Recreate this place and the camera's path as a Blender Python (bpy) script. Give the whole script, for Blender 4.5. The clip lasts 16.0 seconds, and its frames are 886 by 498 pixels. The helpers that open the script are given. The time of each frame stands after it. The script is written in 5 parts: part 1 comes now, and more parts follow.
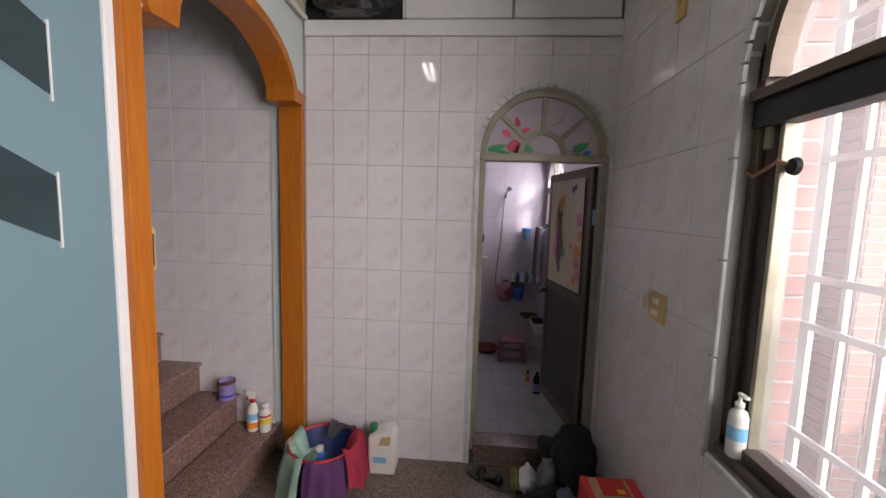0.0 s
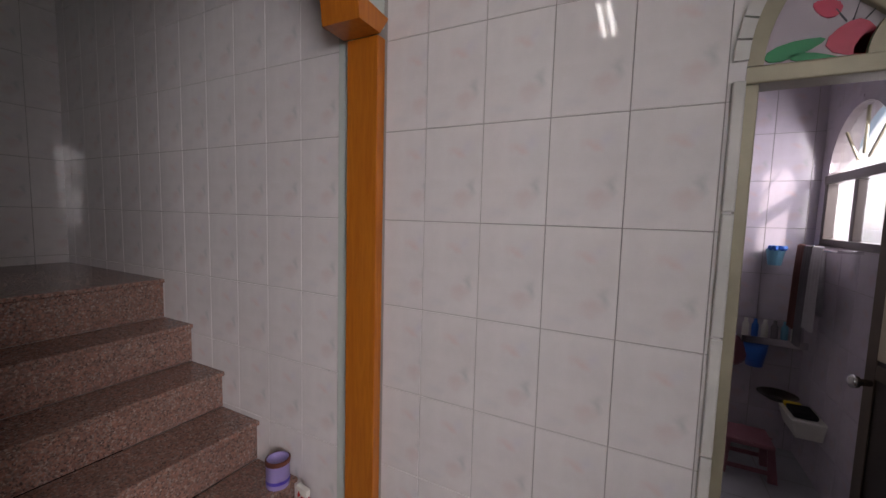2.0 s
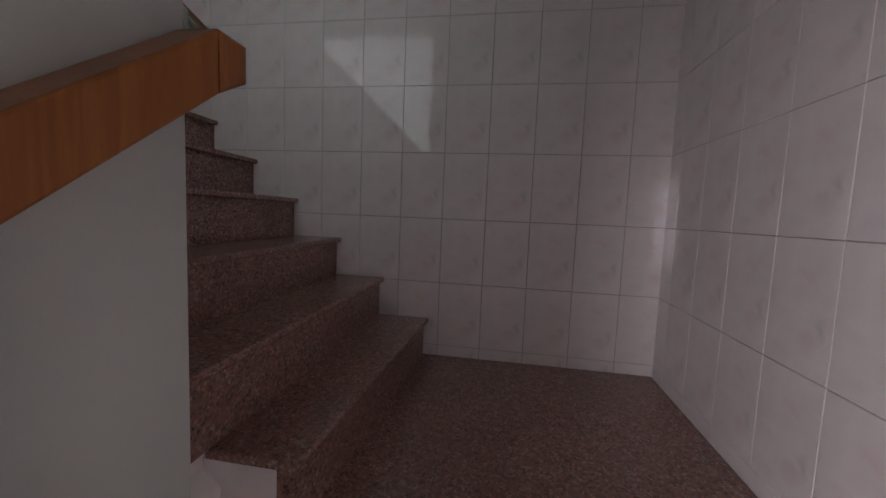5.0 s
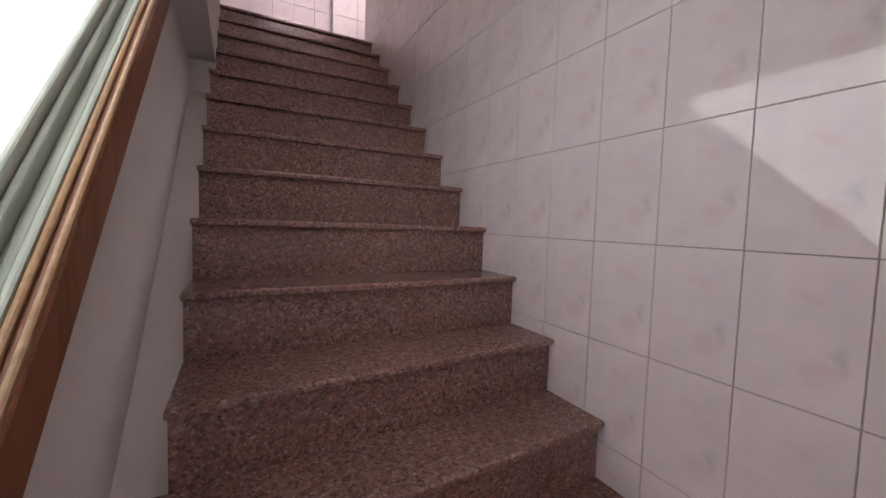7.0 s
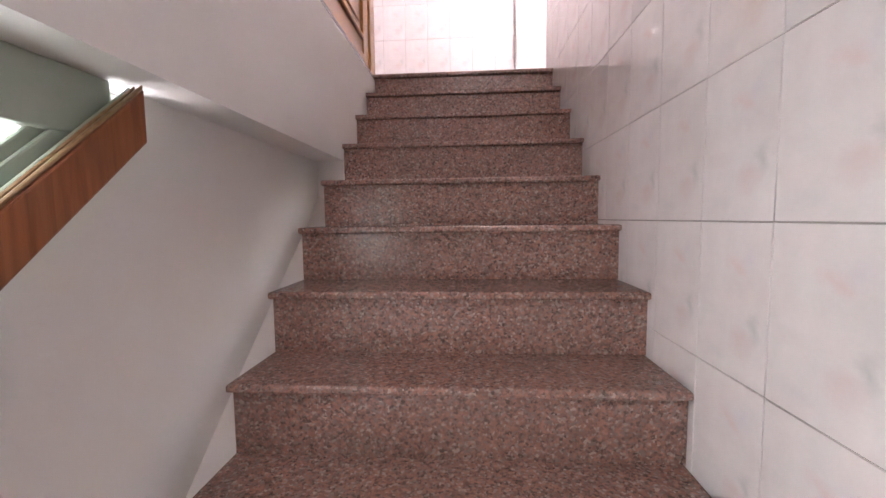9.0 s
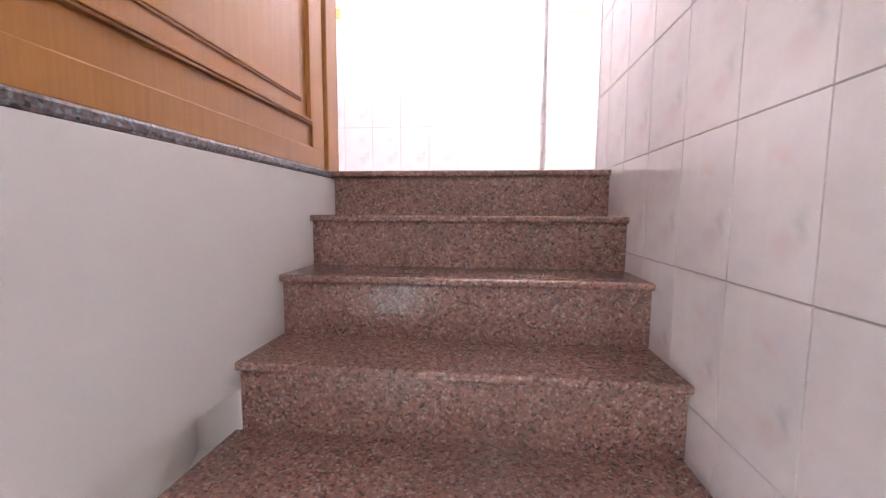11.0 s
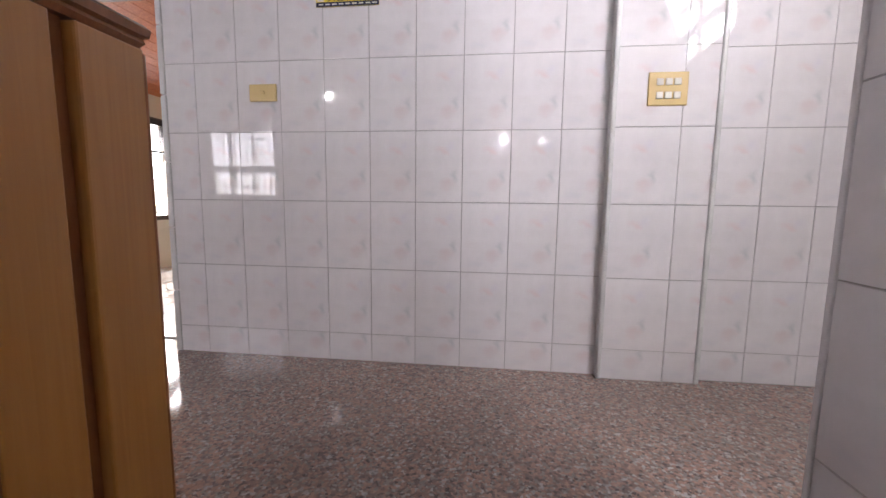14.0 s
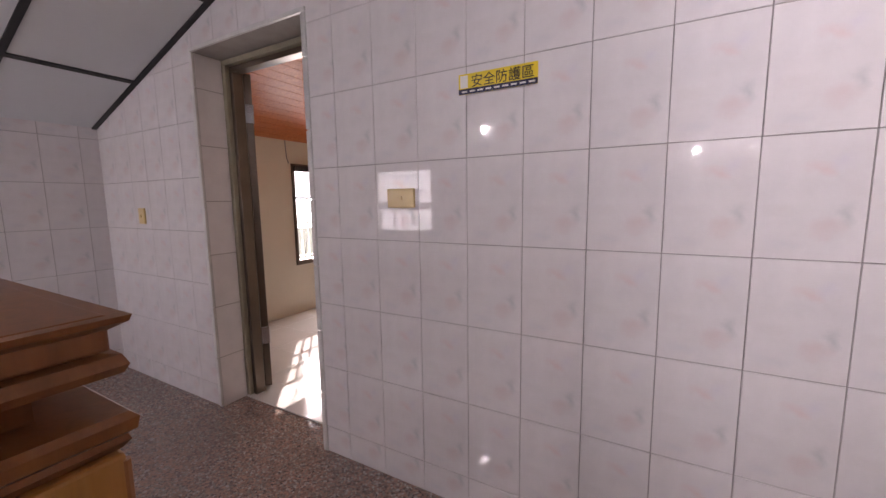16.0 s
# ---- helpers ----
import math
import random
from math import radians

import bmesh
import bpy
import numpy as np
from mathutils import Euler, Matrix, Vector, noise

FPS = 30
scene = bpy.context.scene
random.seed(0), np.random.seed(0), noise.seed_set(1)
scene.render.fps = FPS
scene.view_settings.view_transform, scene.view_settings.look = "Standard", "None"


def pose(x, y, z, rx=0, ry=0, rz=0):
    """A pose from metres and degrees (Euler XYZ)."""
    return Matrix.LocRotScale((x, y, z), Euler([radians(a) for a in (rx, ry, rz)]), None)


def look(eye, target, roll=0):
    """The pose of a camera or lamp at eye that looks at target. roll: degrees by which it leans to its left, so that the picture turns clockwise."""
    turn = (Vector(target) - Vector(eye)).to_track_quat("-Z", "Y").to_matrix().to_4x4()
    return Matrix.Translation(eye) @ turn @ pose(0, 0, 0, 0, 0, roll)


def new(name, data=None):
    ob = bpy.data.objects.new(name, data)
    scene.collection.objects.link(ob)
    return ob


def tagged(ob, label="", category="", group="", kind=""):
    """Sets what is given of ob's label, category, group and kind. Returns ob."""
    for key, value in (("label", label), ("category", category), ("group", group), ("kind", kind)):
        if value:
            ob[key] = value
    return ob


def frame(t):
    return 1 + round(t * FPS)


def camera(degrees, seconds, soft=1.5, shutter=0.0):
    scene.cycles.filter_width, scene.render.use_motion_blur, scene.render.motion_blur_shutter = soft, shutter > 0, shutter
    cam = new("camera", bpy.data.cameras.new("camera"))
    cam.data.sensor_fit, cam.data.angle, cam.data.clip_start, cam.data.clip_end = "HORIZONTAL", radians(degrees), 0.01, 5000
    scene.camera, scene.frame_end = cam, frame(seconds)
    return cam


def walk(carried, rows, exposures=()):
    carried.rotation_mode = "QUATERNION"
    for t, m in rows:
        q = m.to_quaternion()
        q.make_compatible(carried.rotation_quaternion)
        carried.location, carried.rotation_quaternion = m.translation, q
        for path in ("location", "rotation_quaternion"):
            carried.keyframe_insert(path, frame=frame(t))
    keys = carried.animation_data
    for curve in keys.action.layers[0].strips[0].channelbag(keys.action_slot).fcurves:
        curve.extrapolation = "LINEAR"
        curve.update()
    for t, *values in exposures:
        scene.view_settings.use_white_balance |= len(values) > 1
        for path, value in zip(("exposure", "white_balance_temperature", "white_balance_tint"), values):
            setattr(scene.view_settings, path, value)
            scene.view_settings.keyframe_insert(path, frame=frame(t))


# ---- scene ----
cam = camera(97.4, 16.0)
PATH = [
    (0, (0.792, -2.216, 1.518), (0.658, -0.231, 1.315), 1.7),
    (0.5, (0.796, -1.914, 1.502), (0.542, 0.062, 1.32), 1.2),
    (1, (0.778, -1.614, 1.463), (0.339, 0.33, 1.301), 1.1),
    (1.5, (0.716, -1.356, 1.461), (0.161, 0.559, 1.301), 1.1),
    (2, (0.652, -1.124, 1.476), (-0.261, 0.647, 1.304), 1.6),
    (2.5, (0.481, -0.949, 1.482), (-0.838, 0.542, 1.284), 1.3),
    (3, (0.222, -0.883, 1.48), (-1.391, 0.284, 1.293), 1.1),
    (3.5, (-0.045, -0.782, 1.477), (-1.875, 0.004, 1.294), 0.8),
    (3.7, (-0.139, -0.75, 1.49), (-2.024, -0.105, 1.307), 1.8),
    (5.8, (-1.293, -0.642, 2.025), (-3.055, -1.581, 1.917), 0.6),
    (6, (-1.37, -0.666, 2.089), (-3.044, -1.756, 2.0), 0.6),
    (6.5, (-1.551, -0.778, 2.245), (-2.857, -2.288, 2.137), 2.4),
    (7, (-1.704, -0.924, 2.389), (-2.636, -2.69, 2.265), 1.9),
    (7.5, (-1.875, -1.063, 2.569), (-2.354, -2.999, 2.417), 1.1),
    (8, (-2.032, -1.25, 2.697), (-2.146, -3.241, 2.539), -1.8),
    (10.3, (-2.195, -2.277, 3.417), (-1.981, -4.259, 3.254), 0.3),
    (10.5, (-2.184, -2.366, 3.495), (-1.972, -4.347, 3.32), 0.3),
    (11, (-2.211, -2.572, 3.683), (-1.99, -4.551, 3.496), 0.3),
    (11.5, (-2.199, -2.762, 3.828), (-1.973, -4.741, 3.646), 0.3),
    (12, (-2.243, -2.958, 3.996), (-1.972, -4.929, 3.791), -0.0),
    (12.5, (-2.188, -3.144, 4.126), (-1.986, -5.126, 3.944), 0.7),
    (13, (-2.154, -3.302, 4.272), (-1.952, -5.282, 4.081), 0.7),
    (13.5, (-2.165, -3.48, 4.428), (-1.951, -5.457, 4.214), 0.9),
    (14, (-2.119, -3.627, 4.565), (-1.892, -5.602, 4.34), 0.7),
    (14.5, (-2.117, -3.752, 4.695), (-1.871, -5.723, 4.46), 0.7),
    (15, (-2.127, -3.886, 4.817), (-1.64, -5.81, 4.571), -0.1),
    (15.5, (-2.067, -3.996, 4.924), (-1.285, -5.821, 4.683), -0.3),
    (16, (-2.003, -4.063, 5.033), (-1.027, -5.791, 4.785), -0.8),
]
walk(cam, [(t, look(eye, target, roll)) for t, eye, target, roll in PATH],
     exposures=[(0.0, 0.1, 6900, 20), (0.5, -0.1, 6750, 18), (1.0, -0.1, 6750, 18), (2.0, -0.3, 6900, 20), (3.0, -0.5, 6900, 24), (3.7, -0.6, 6900, 23), (5.8, 1.75, 7100, 34), (7.0, 2.1, 7400, 42), (8.0, 2.6, 7400, 38),
                (10.5, 3.9, 6800, 28), (11.2, 3.8, 6700, 27), (12.0, 3.4, 6650, 24), (12.5, 3.1, 6550, 22), (13.0, 2.8, 6550, 22), (14.0, 1.9, 6500, 19), (14.6, 1.8, 6550, 20), (15.2, 1.75, 6800, 26), (16.0, 1.5, 6850, 29)])

# ---- world, sun, lamps ----
SUN_ELEV, SUN_ROT = radians(30), radians(135)
world = bpy.data.worlds.new("sky")
scene.world = world
world.use_nodes = True
wn = world.node_tree
bg = wn.nodes["Background"]
sky = wn.nodes.new("ShaderNodeTexSky")
sky.sky_type = "NISHITA"
sky.sun_disc = False
sky.sun_elevation, sky.sun_rotation = SUN_ELEV, SUN_ROT
wn.links.new(sky.outputs[0], bg.inputs[0])
bg.inputs[1].default_value = 0.15


def area(name, m, sx, sy, power, color=(1, 1, 1)):
    d = bpy.data.lights.new(name, "AREA")
    d.shape, d.size, d.size_y, d.energy, d.color = "RECTANGLE", sx, sy, power, color
    ob = new(name, d)
    ob.matrix_world = m
    return ob


def sun_light():
    d = bpy.data.lights.new("sun", "SUN")
    d.energy, d.angle, d.color = 3.5, radians(0.5), (1.0, 0.95, 0.88)
    ob = new("sun", d)
    ob.matrix_world = look((13.1, -18.9, 14.5), (0.1, -5.9, 3.9))
    return ob


sun_light()
# daylight in the window openings
area("window_light_ground", look((2.55, -2.5, 1.95), (0.4, -1.3, 1.2)), 1.6, 1.8, 150, (0.95, 0.97, 1.0))
area("window_light_bathroom", look((1.70, 1.65, 1.75), (0, 1.3, 1.2)), 0.66, 0.76, 14, (0.9, 0.92, 1.0))
area("window_light_hall", look((0.9, -2.25, 5.05), (0.4, -5.0, 4.7)), 0.88, 0.82, 12, (0.96, 0.97, 1.0))
area("window_light_room", look((1.49, -7.24, 4.9), (0, -7.0, 4.4)), 0.7, 1.0, 22, (1.0, 0.98, 0.95))
area("window_light_hall_west", look((-3.95, -3.5, 6.3), (-1.4, -4.6, 4.4)), 1.15, 0.95, 48, (0.96, 0.97, 1.0))

# ---- materials ----


def material(name, build, rough=0.5, metal=0.0):
    m = bpy.data.materials.new(name)
    m.use_nodes = True
    nt = m.node_tree
    b = nt.nodes["Principled BSDF"]
    b.inputs["Roughness"].default_value = rough
    b.inputs["Metallic"].default_value = metal
    build(nt, b)
    return m


def node(nt, kind, **vals):
    n = nt.nodes.new(kind)
    for k, v in vals.items():
        if k in n.inputs:
            n.inputs[k].default_value = v
    return n


def coords(nt, which="Object", scale=(1, 1, 1), rnd=0.0):
    tc = nt.nodes.new("ShaderNodeTexCoord")
    mp = nt.nodes.new("ShaderNodeMapping")
    mp.inputs["Scale"].default_value = scale
    nt.links.new(tc.outputs[which], mp.inputs["Vector"])
    if rnd:
        oi = nt.nodes.new("ShaderNodeObjectInfo")
        mul = nt.nodes.new("ShaderNodeMath")
        mul.operation = "MULTIPLY"
        mul.inputs[1].default_value = rnd
        nt.links.new(oi.outputs["Random"], mul.inputs[0])
        nt.links.new(mul.outputs[0], mp.inputs["Location"])
    return mp.outputs[0]


def ramp(nt, src, stops):
    r = nt.nodes.new("ShaderNodeValToRGB")
    els = r.color_ramp.elements
    els[0].position, els[0].color = stops[0][0], (*stops[0][1], 1)
    els[1].position, els[1].color = stops[1][0], (*stops[1][1], 1)
    for p, c in stops[2:]:
        els.new(p).color = (*c, 1)
    nt.links.new(src, r.inputs[0])
    return r.outputs[0]


def mix(nt, fac, a, b, mode="MIX"):
    n = nt.nodes.new("ShaderNodeMix")
    n.data_type, n.blend_type = "RGBA", mode
    for sock, v in ((0, fac), (6, a), (7, b)):
        if isinstance(v, (int, float)):
            n.inputs[sock].default_value = v
        elif isinstance(v, tuple):
            n.inputs[sock].default_value = (*v, 1)
        else:
            nt.links.new(v, n.inputs[sock])
    return n.outputs[2]


def bump(nt, b, src, strength=0.2, dist=0.002):
    n = nt.nodes.new("ShaderNodeBump")
    n.inputs["Strength"].default_value, n.inputs["Distance"].default_value = strength, dist
    nt.links.new(src, n.inputs["Height"])
    nt.links.new(n.outputs[0], b.inputs["Normal"])


def plain(name, color, rough=0.5, metal=0.0, vary=0.12, scale=9.0, relief=0.05):
    def build(nt, b):
        v = coords(nt)
        n = node(nt, "ShaderNodeTexNoise", Scale=scale, Detail=5.0)
        nt.links.new(v, n.inputs["Vector"])
        n2 = node(nt, "ShaderNodeTexNoise", Scale=scale * 14, Detail=3.0)
        nt.links.new(v, n2.inputs["Vector"])
        lo = tuple(c * (1 - vary) for c in color)
        hi = tuple(min(1, c * (1 + vary)) for c in color)
        c1 = ramp(nt, n.outputs[0], [(0.3, lo), (0.7, hi)])
        nt.links.new(c1, b.inputs["Base Color"])
        bump(nt, b, n2.outputs[0], relief, 0.002)
    return material(name, build, rough, metal)


def tile_mat(name, base=(0.72, 0.685, 0.69), rough=0.035):
    """Glazed tile with one printed marbled motif on every tile: soft pink and grey blotches at set places."""
    def build(nt, b):
        v = coords(nt, "Object")
        vr = coords(nt, "Object", rnd=37.0)
        warp = node(nt, "ShaderNodeTexNoise", Scale=16.0, Detail=5.0, Roughness=0.6)
        nt.links.new(v, warp.inputs["Vector"])
        wv = nt.nodes.new("ShaderNodeVectorMath")
        wv.operation = "MULTIPLY_ADD"
        wv.inputs[1].default_value = (0.07, 0.0, 0.08)
        nt.links.new(warp.outputs["Color"], wv.inputs[0])
        nt.links.new(v, wv.inputs[2])
        wob = nt.nodes.new("ShaderNodeVectorMath")
        wob.operation = "SUBTRACT"
        wob.inputs[1].default_value = (0.035, 0.0, 0.04)
        nt.links.new(wv.outputs[0], wob.inputs[0])
        n = node(nt, "ShaderNodeTexNoise", Scale=9.0, Detail=6.0, Roughness=0.6)
        nt.links.new(v, n.inputs["Vector"])
        c = ramp(nt, n.outputs[0], [(0.35, tuple(x * 0.93 for x in base)), (0.6, base), (0.7, tuple(min(1, x * 1.03) for x in base))])
        for (px, pz), (rx, rz), tint, amount in (((0.165, 0.105), (0.022, 0.04), (0.47, 0.49, 0.5), 0.62), ((0.13, 0.075), (0.045, 0.032), (0.66, 0.5, 0.5), 0.42),
                                                 ((0.115, 0.215), (0.036, 0.03), (0.7, 0.5, 0.5), 0.45), ((0.045, 0.12), (0.05, 0.018), (0.62, 0.58, 0.57), 0.32),
                                                 ((0.15, 0.235), (0.032, 0.03), (0.56, 0.53, 0.66), 0.25), ((0.06, 0.04), (0.05, 0.022), (0.56, 0.58, 0.64), 0.22)):
            mp = nt.nodes.new("ShaderNodeMapping")
            mp.inputs["Location"].default_value = (-px / rx, 0, -pz / rz)
            mp.inputs["Scale"].default_value = (1 / rx, 0.0, 1 / rz)
            nt.links.new(wob.outputs[0], mp.inputs["Vector"])
            ln = nt.nodes.new("ShaderNodeVectorMath")
            ln.operation = "LENGTH"
            nt.links.new(mp.outputs[0], ln.inputs[0])
            f = ramp(nt, ln.outputs["Value"], [(0.1, (amount, amount, amount)), (0.97, (0, 0, 0))])
            c = mix(nt, f, c, tint)
        n4 = node(nt, "ShaderNodeTexNoise", Scale=2.5, Detail=3.0)
        nt.links.new(vr, n4.inputs["Vector"])
        c = mix(nt, ramp(nt, n4.outputs[0], [(0.45, (0, 0, 0)), (0.75, (0.18, 0.18, 0.18))]), c, (0.66, 0.6, 0.58))
        nt.links.new(c, b.inputs["Base Color"])
        n5 = node(nt, "ShaderNodeTexNoise", Scale=4.0, Detail=1.0)
        nt.links.new(vr, n5.inputs["Vector"])
        b.inputs["Specular IOR Level"].default_value = 0.45
        bump(nt, b, n5.outputs[0], 0.035, 0.004)
    return material(name, build, rough)


def granite_mat(name, rough=0.2, dark=1.0, tint=(1, 1, 1), grain=165.0):
    """Polished granite: pink, grey and black grains, uneven in size."""
    def build(nt, b):
        v = coords(nt, "Object", rnd=11.0)
        nw = node(nt, "ShaderNodeTexNoise", Scale=grain * 0.9, Detail=2.0)
        nt.links.new(v, nw.inputs["Vector"])
        wv = nt.nodes.new("ShaderNodeVectorMath")
        wv.operation = "MULTIPLY_ADD"
        wv.inputs[1].default_value = (0.009, 0.009, 0.009)
        nt.links.new(nw.outputs["Color"], wv.inputs[0])
        nt.links.new(v, wv.inputs[2])
        vo = node(nt, "ShaderNodeTexVoronoi", Scale=grain)
        nt.links.new(wv.outputs[0], vo.inputs["Vector"])
        sep = nt.nodes.new("ShaderNodeSeparateColor")
        nt.links.new(vo.outputs["Color"], sep.inputs[0])

        def s(c):
            return tuple(min(1, x * dark * t) for x, t in zip(c, tint))
        r = nt.nodes.new("ShaderNodeValToRGB")
        r.color_ramp.interpolation = "CONSTANT"
        els = r.color_ramp.elements
        stops = [(0.0, (0.05, 0.042, 0.04)), (0.07, (0.12, 0.09, 0.08)), (0.2, (0.22, 0.135, 0.11)), (0.4, (0.31, 0.175, 0.135)), (0.56, (0.23, 0.2, 0.185)),
                 (0.72, (0.38, 0.22, 0.175)), (0.87, (0.36, 0.33, 0.31)), (0.96, (0.46, 0.42, 0.39))]
        els[0].position, els[0].color = 0.0, (*s(stops[0][1]), 1)
        els[1].position, els[1].color = stops[1][0], (*s(stops[1][1]), 1)
        for p, col in stops[2:]:
            els.new(p).color = (*s(col), 1)
        nt.links.new(sep.outputs[0], r.inputs[0])
        n = node(nt, "ShaderNodeTexNoise", Scale=60.0, Detail=5.0)
        nt.links.new(v, n.inputs["Vector"])
        c = mix(nt, 0.3, r.outputs[0], ramp(nt, n.outputs[0], [(0.35, s((0.12, 0.085, 0.075))), (0.65, s((0.38, 0.26, 0.22)))]))
        n2 = node(nt, "ShaderNodeTexNoise", Scale=3.0, Detail=4.0)
        nt.links.new(v, n2.inputs["Vector"])
        c = mix(nt, ramp(nt, n2.outputs[0], [(0.4, (0, 0, 0)), (0.7, (0.3, 0.3, 0.3))]), c, s((0.17, 0.13, 0.11)))
        nt.links.new(c, b.inputs["Base Color"])
        bump(nt, b, n.outputs[0], 0.003, 0.001)
    return material(name, build, rough)


def wood_mat(name, lo, hi, rough=0.35, scale=(18, 18, 1.6), streak=0.28):
    def build(nt, b):
        v = coords(nt, "Object", scale, rnd=5.0)
        n = node(nt, "ShaderNodeTexNoise", Scale=2.2, Detail=7.0, Distortion=1.2)
        nt.links.new(v, n.inputs["Vector"])
        c = ramp(nt, n.outputs[0], [(0.3, lo), (0.68, hi)])
        n2 = node(nt, "ShaderNodeTexNoise", Scale=9.0, Detail=4.0)
        nt.links.new(v, n2.inputs["Vector"])
        c = mix(nt, ramp(nt, n2.outputs[0], [(0.5, (0, 0, 0)), (0.75, (streak, streak, streak))]), c, tuple(x * 0.6 for x in lo))
        nt.links.new(c, b.inputs["Base Color"])
        bump(nt, b, n2.outputs[0], 0.12, 0.001)
    return material(name, build, rough)


def glass_mat(name, color=(1, 1, 1), rough=0.0, frost=0.0, alpha_glow=0.0):
    m = bpy.data.materials.new(name)
    m.use_nodes = True
    nt = m.node_tree
    nt.nodes.clear()
    out = nt.nodes.new("ShaderNodeOutputMaterial")
    tr = nt.nodes.new("ShaderNodeBsdfTransparent")
    tr.inputs[0].default_value = (*color, 1)
    gl = nt.nodes.new("ShaderNodeBsdfGlossy")
    gl.inputs["Roughness"].default_value = 0.03
    fr = nt.nodes.new("ShaderNodeLayerWeight")
    fr.inputs[0].default_value = 0.3
    pw = nt.nodes.new("ShaderNodeMath")
    pw.operation = "POWER"
    pw.inputs[1].default_value = 3.0
    nt.links.new(fr.outputs[1], pw.inputs[0])
    ms = nt.nodes.new("ShaderNodeMixShader")
    nt.links.new(pw.outputs[0], ms.inputs[0])
    if frost:
        tl = nt.nodes.new("ShaderNodeBsdfTranslucent")
        tl.inputs[0].default_value = (*color, 1)
        mf = nt.nodes.new("ShaderNodeMixShader")
        mf.inputs[0].default_value = frost
        nt.links.new(tr.outputs[0], mf.inputs[1])
        nt.links.new(tl.outputs[0], mf.inputs[2])
        nt.links.new(mf.outputs[0], ms.inputs[1])
    else:
        nt.links.new(tr.outputs[0], ms.inputs[1])
    nt.links.new(gl.outputs[0], ms.inputs[2])
    nt.links.new(ms.outputs[0], out.inputs[0])
    return m


def glow_mat(name, color, strength):
    m = bpy.data.materials.new(name)
    m.use_nodes = True
    nt = m.node_tree
    nt.nodes.clear()
    out = nt.nodes.new("ShaderNodeOutputMaterial")
    e = nt.nodes.new("ShaderNodeEmission")
    e.inputs[0].default_value, e.inputs[1].default_value = (*color, 1), strength
    nt.links.new(e.outputs[0], out.inputs[0])
    return m


TILE = tile_mat("glazed_tile")
TILE_BATH = tile_mat("bath_tile", (0.66, 0.6, 0.68), 0.08)
GROUT = plain("grout", (0.32, 0.3, 0.285), 0.9)
GROUT_LIGHT = plain("tile_edging", (0.6, 0.59, 0.57), 0.3)
GRANITE = granite_mat("granite_steps", 0.22, 0.86, (1.1, 0.95, 0.92))
GRANITE_FLOOR = granite_mat("granite_floor", 0.12, 0.65, (0.95, 1.0, 0.98))
GRANITE_HALL = granite_mat("granite_hall", 0.07, 1.1, (0.98, 1.03, 1.02), 125.0)
GRANITE_GREY = granite_mat("granite_edge", 0.2, 0.9, (0.75, 1.0, 1.2))
ORANGE = wood_mat("orange_varnished_wood", (0.40, 0.11, 0.01), (0.5, 0.16, 0.016), 0.35)
RAILWOOD = wood_mat("rail_wood", (0.2, 0.07, 0.03), (0.33, 0.12, 0.05), 0.35)
RAILTOP = wood_mat("rail_top_wood", (0.24, 0.13, 0.06), (0.36, 0.22, 0.11), 0.3)
DOORWOOD = wood_mat("door_wood", (0.41, 0.172, 0.036), (0.46, 0.205, 0.048), 0.3, (30, 30, 1.0), 0.1)
RAILORANGE = wood_mat("rail_orange_wood", (0.27, 0.09, 0.02), (0.36, 0.13, 0.03), 0.35)
DOORLINE = wood_mat("door_wood_groove", (0.26, 0.09, 0.025), (0.32, 0.12, 0.035), 0.4)
DARKWOOD = wood_mat("cabinet_wood", (0.2, 0.07, 0.018), (0.28, 0.1, 0.028), 0.35)
CEILWOOD = wood_mat("cedar_ceiling", (0.42, 0.1, 0.025), (0.58, 0.17, 0.05), 0.45)
WHITE = plain("white_plaster", (0.7, 0.7, 0.68), 0.7, vary=0.04, scale=2.0)
GREENWHITE = plain("green_white_plaster", (0.5, 0.55, 0.52), 0.7, vary=0.05, scale=2.0)
# cream darkened to weaken bounce light from surfaces out of view
DIM = plain("dimmed_cream_plaster", (0.4, 0.37, 0.31), 0.8, vary=0.06, scale=1.5)
CREAM = plain("cream_plaster", (0.74, 0.68, 0.56), 0.75, vary=0.04, scale=1.5)
CREAMPAINT = plain("cream_paint", (0.46, 0.4, 0.27), 0.45, vary=0.15, scale=6.0)
PALEBLUE = plain("pale_blue_panel", (0.16, 0.25, 0.28), 0.35, vary=0.03, scale=1.5)
DARKPANE = plain("dark_pane", (0.035, 0.055, 0.06), 0.2)
ALU = plain("bronze_aluminium", (0.13, 0.1, 0.075), 0.35, 0.5)
ALU_LIGHT = plain("olive_aluminium", (0.36, 0.33, 0.24), 0.4, 0.3)
DARKBROWN = plain("dark_brown_door", (0.05, 0.035, 0.03), 0.4)
# black of cloth and rubber, also the painted shade in the open compartment
BLACK = plain("black_cloth_and_shade", (0.012, 0.012, 0.014), 0.8)
GREENFRAME = plain("pale_green_frame", (0.36, 0.43, 0.36), 0.4, vary=0.08)
SWITCH = plain("yellow_plastic", (0.6, 0.43, 0.17), 0.3, vary=0.05)
SWITCHWHITE = plain("switch_white", (0.75, 0.72, 0.62), 0.3)
WHITEPLASTIC = plain("white_plastic", (0.75, 0.73, 0.68), 0.35, vary=0.06)
GRID = plain("black_grid_strip", (0.015, 0.015, 0.018), 0.5)
PANEL = plain("ceiling_panel", (0.66, 0.68, 0.7), 0.7, vary=0.03, scale=2)
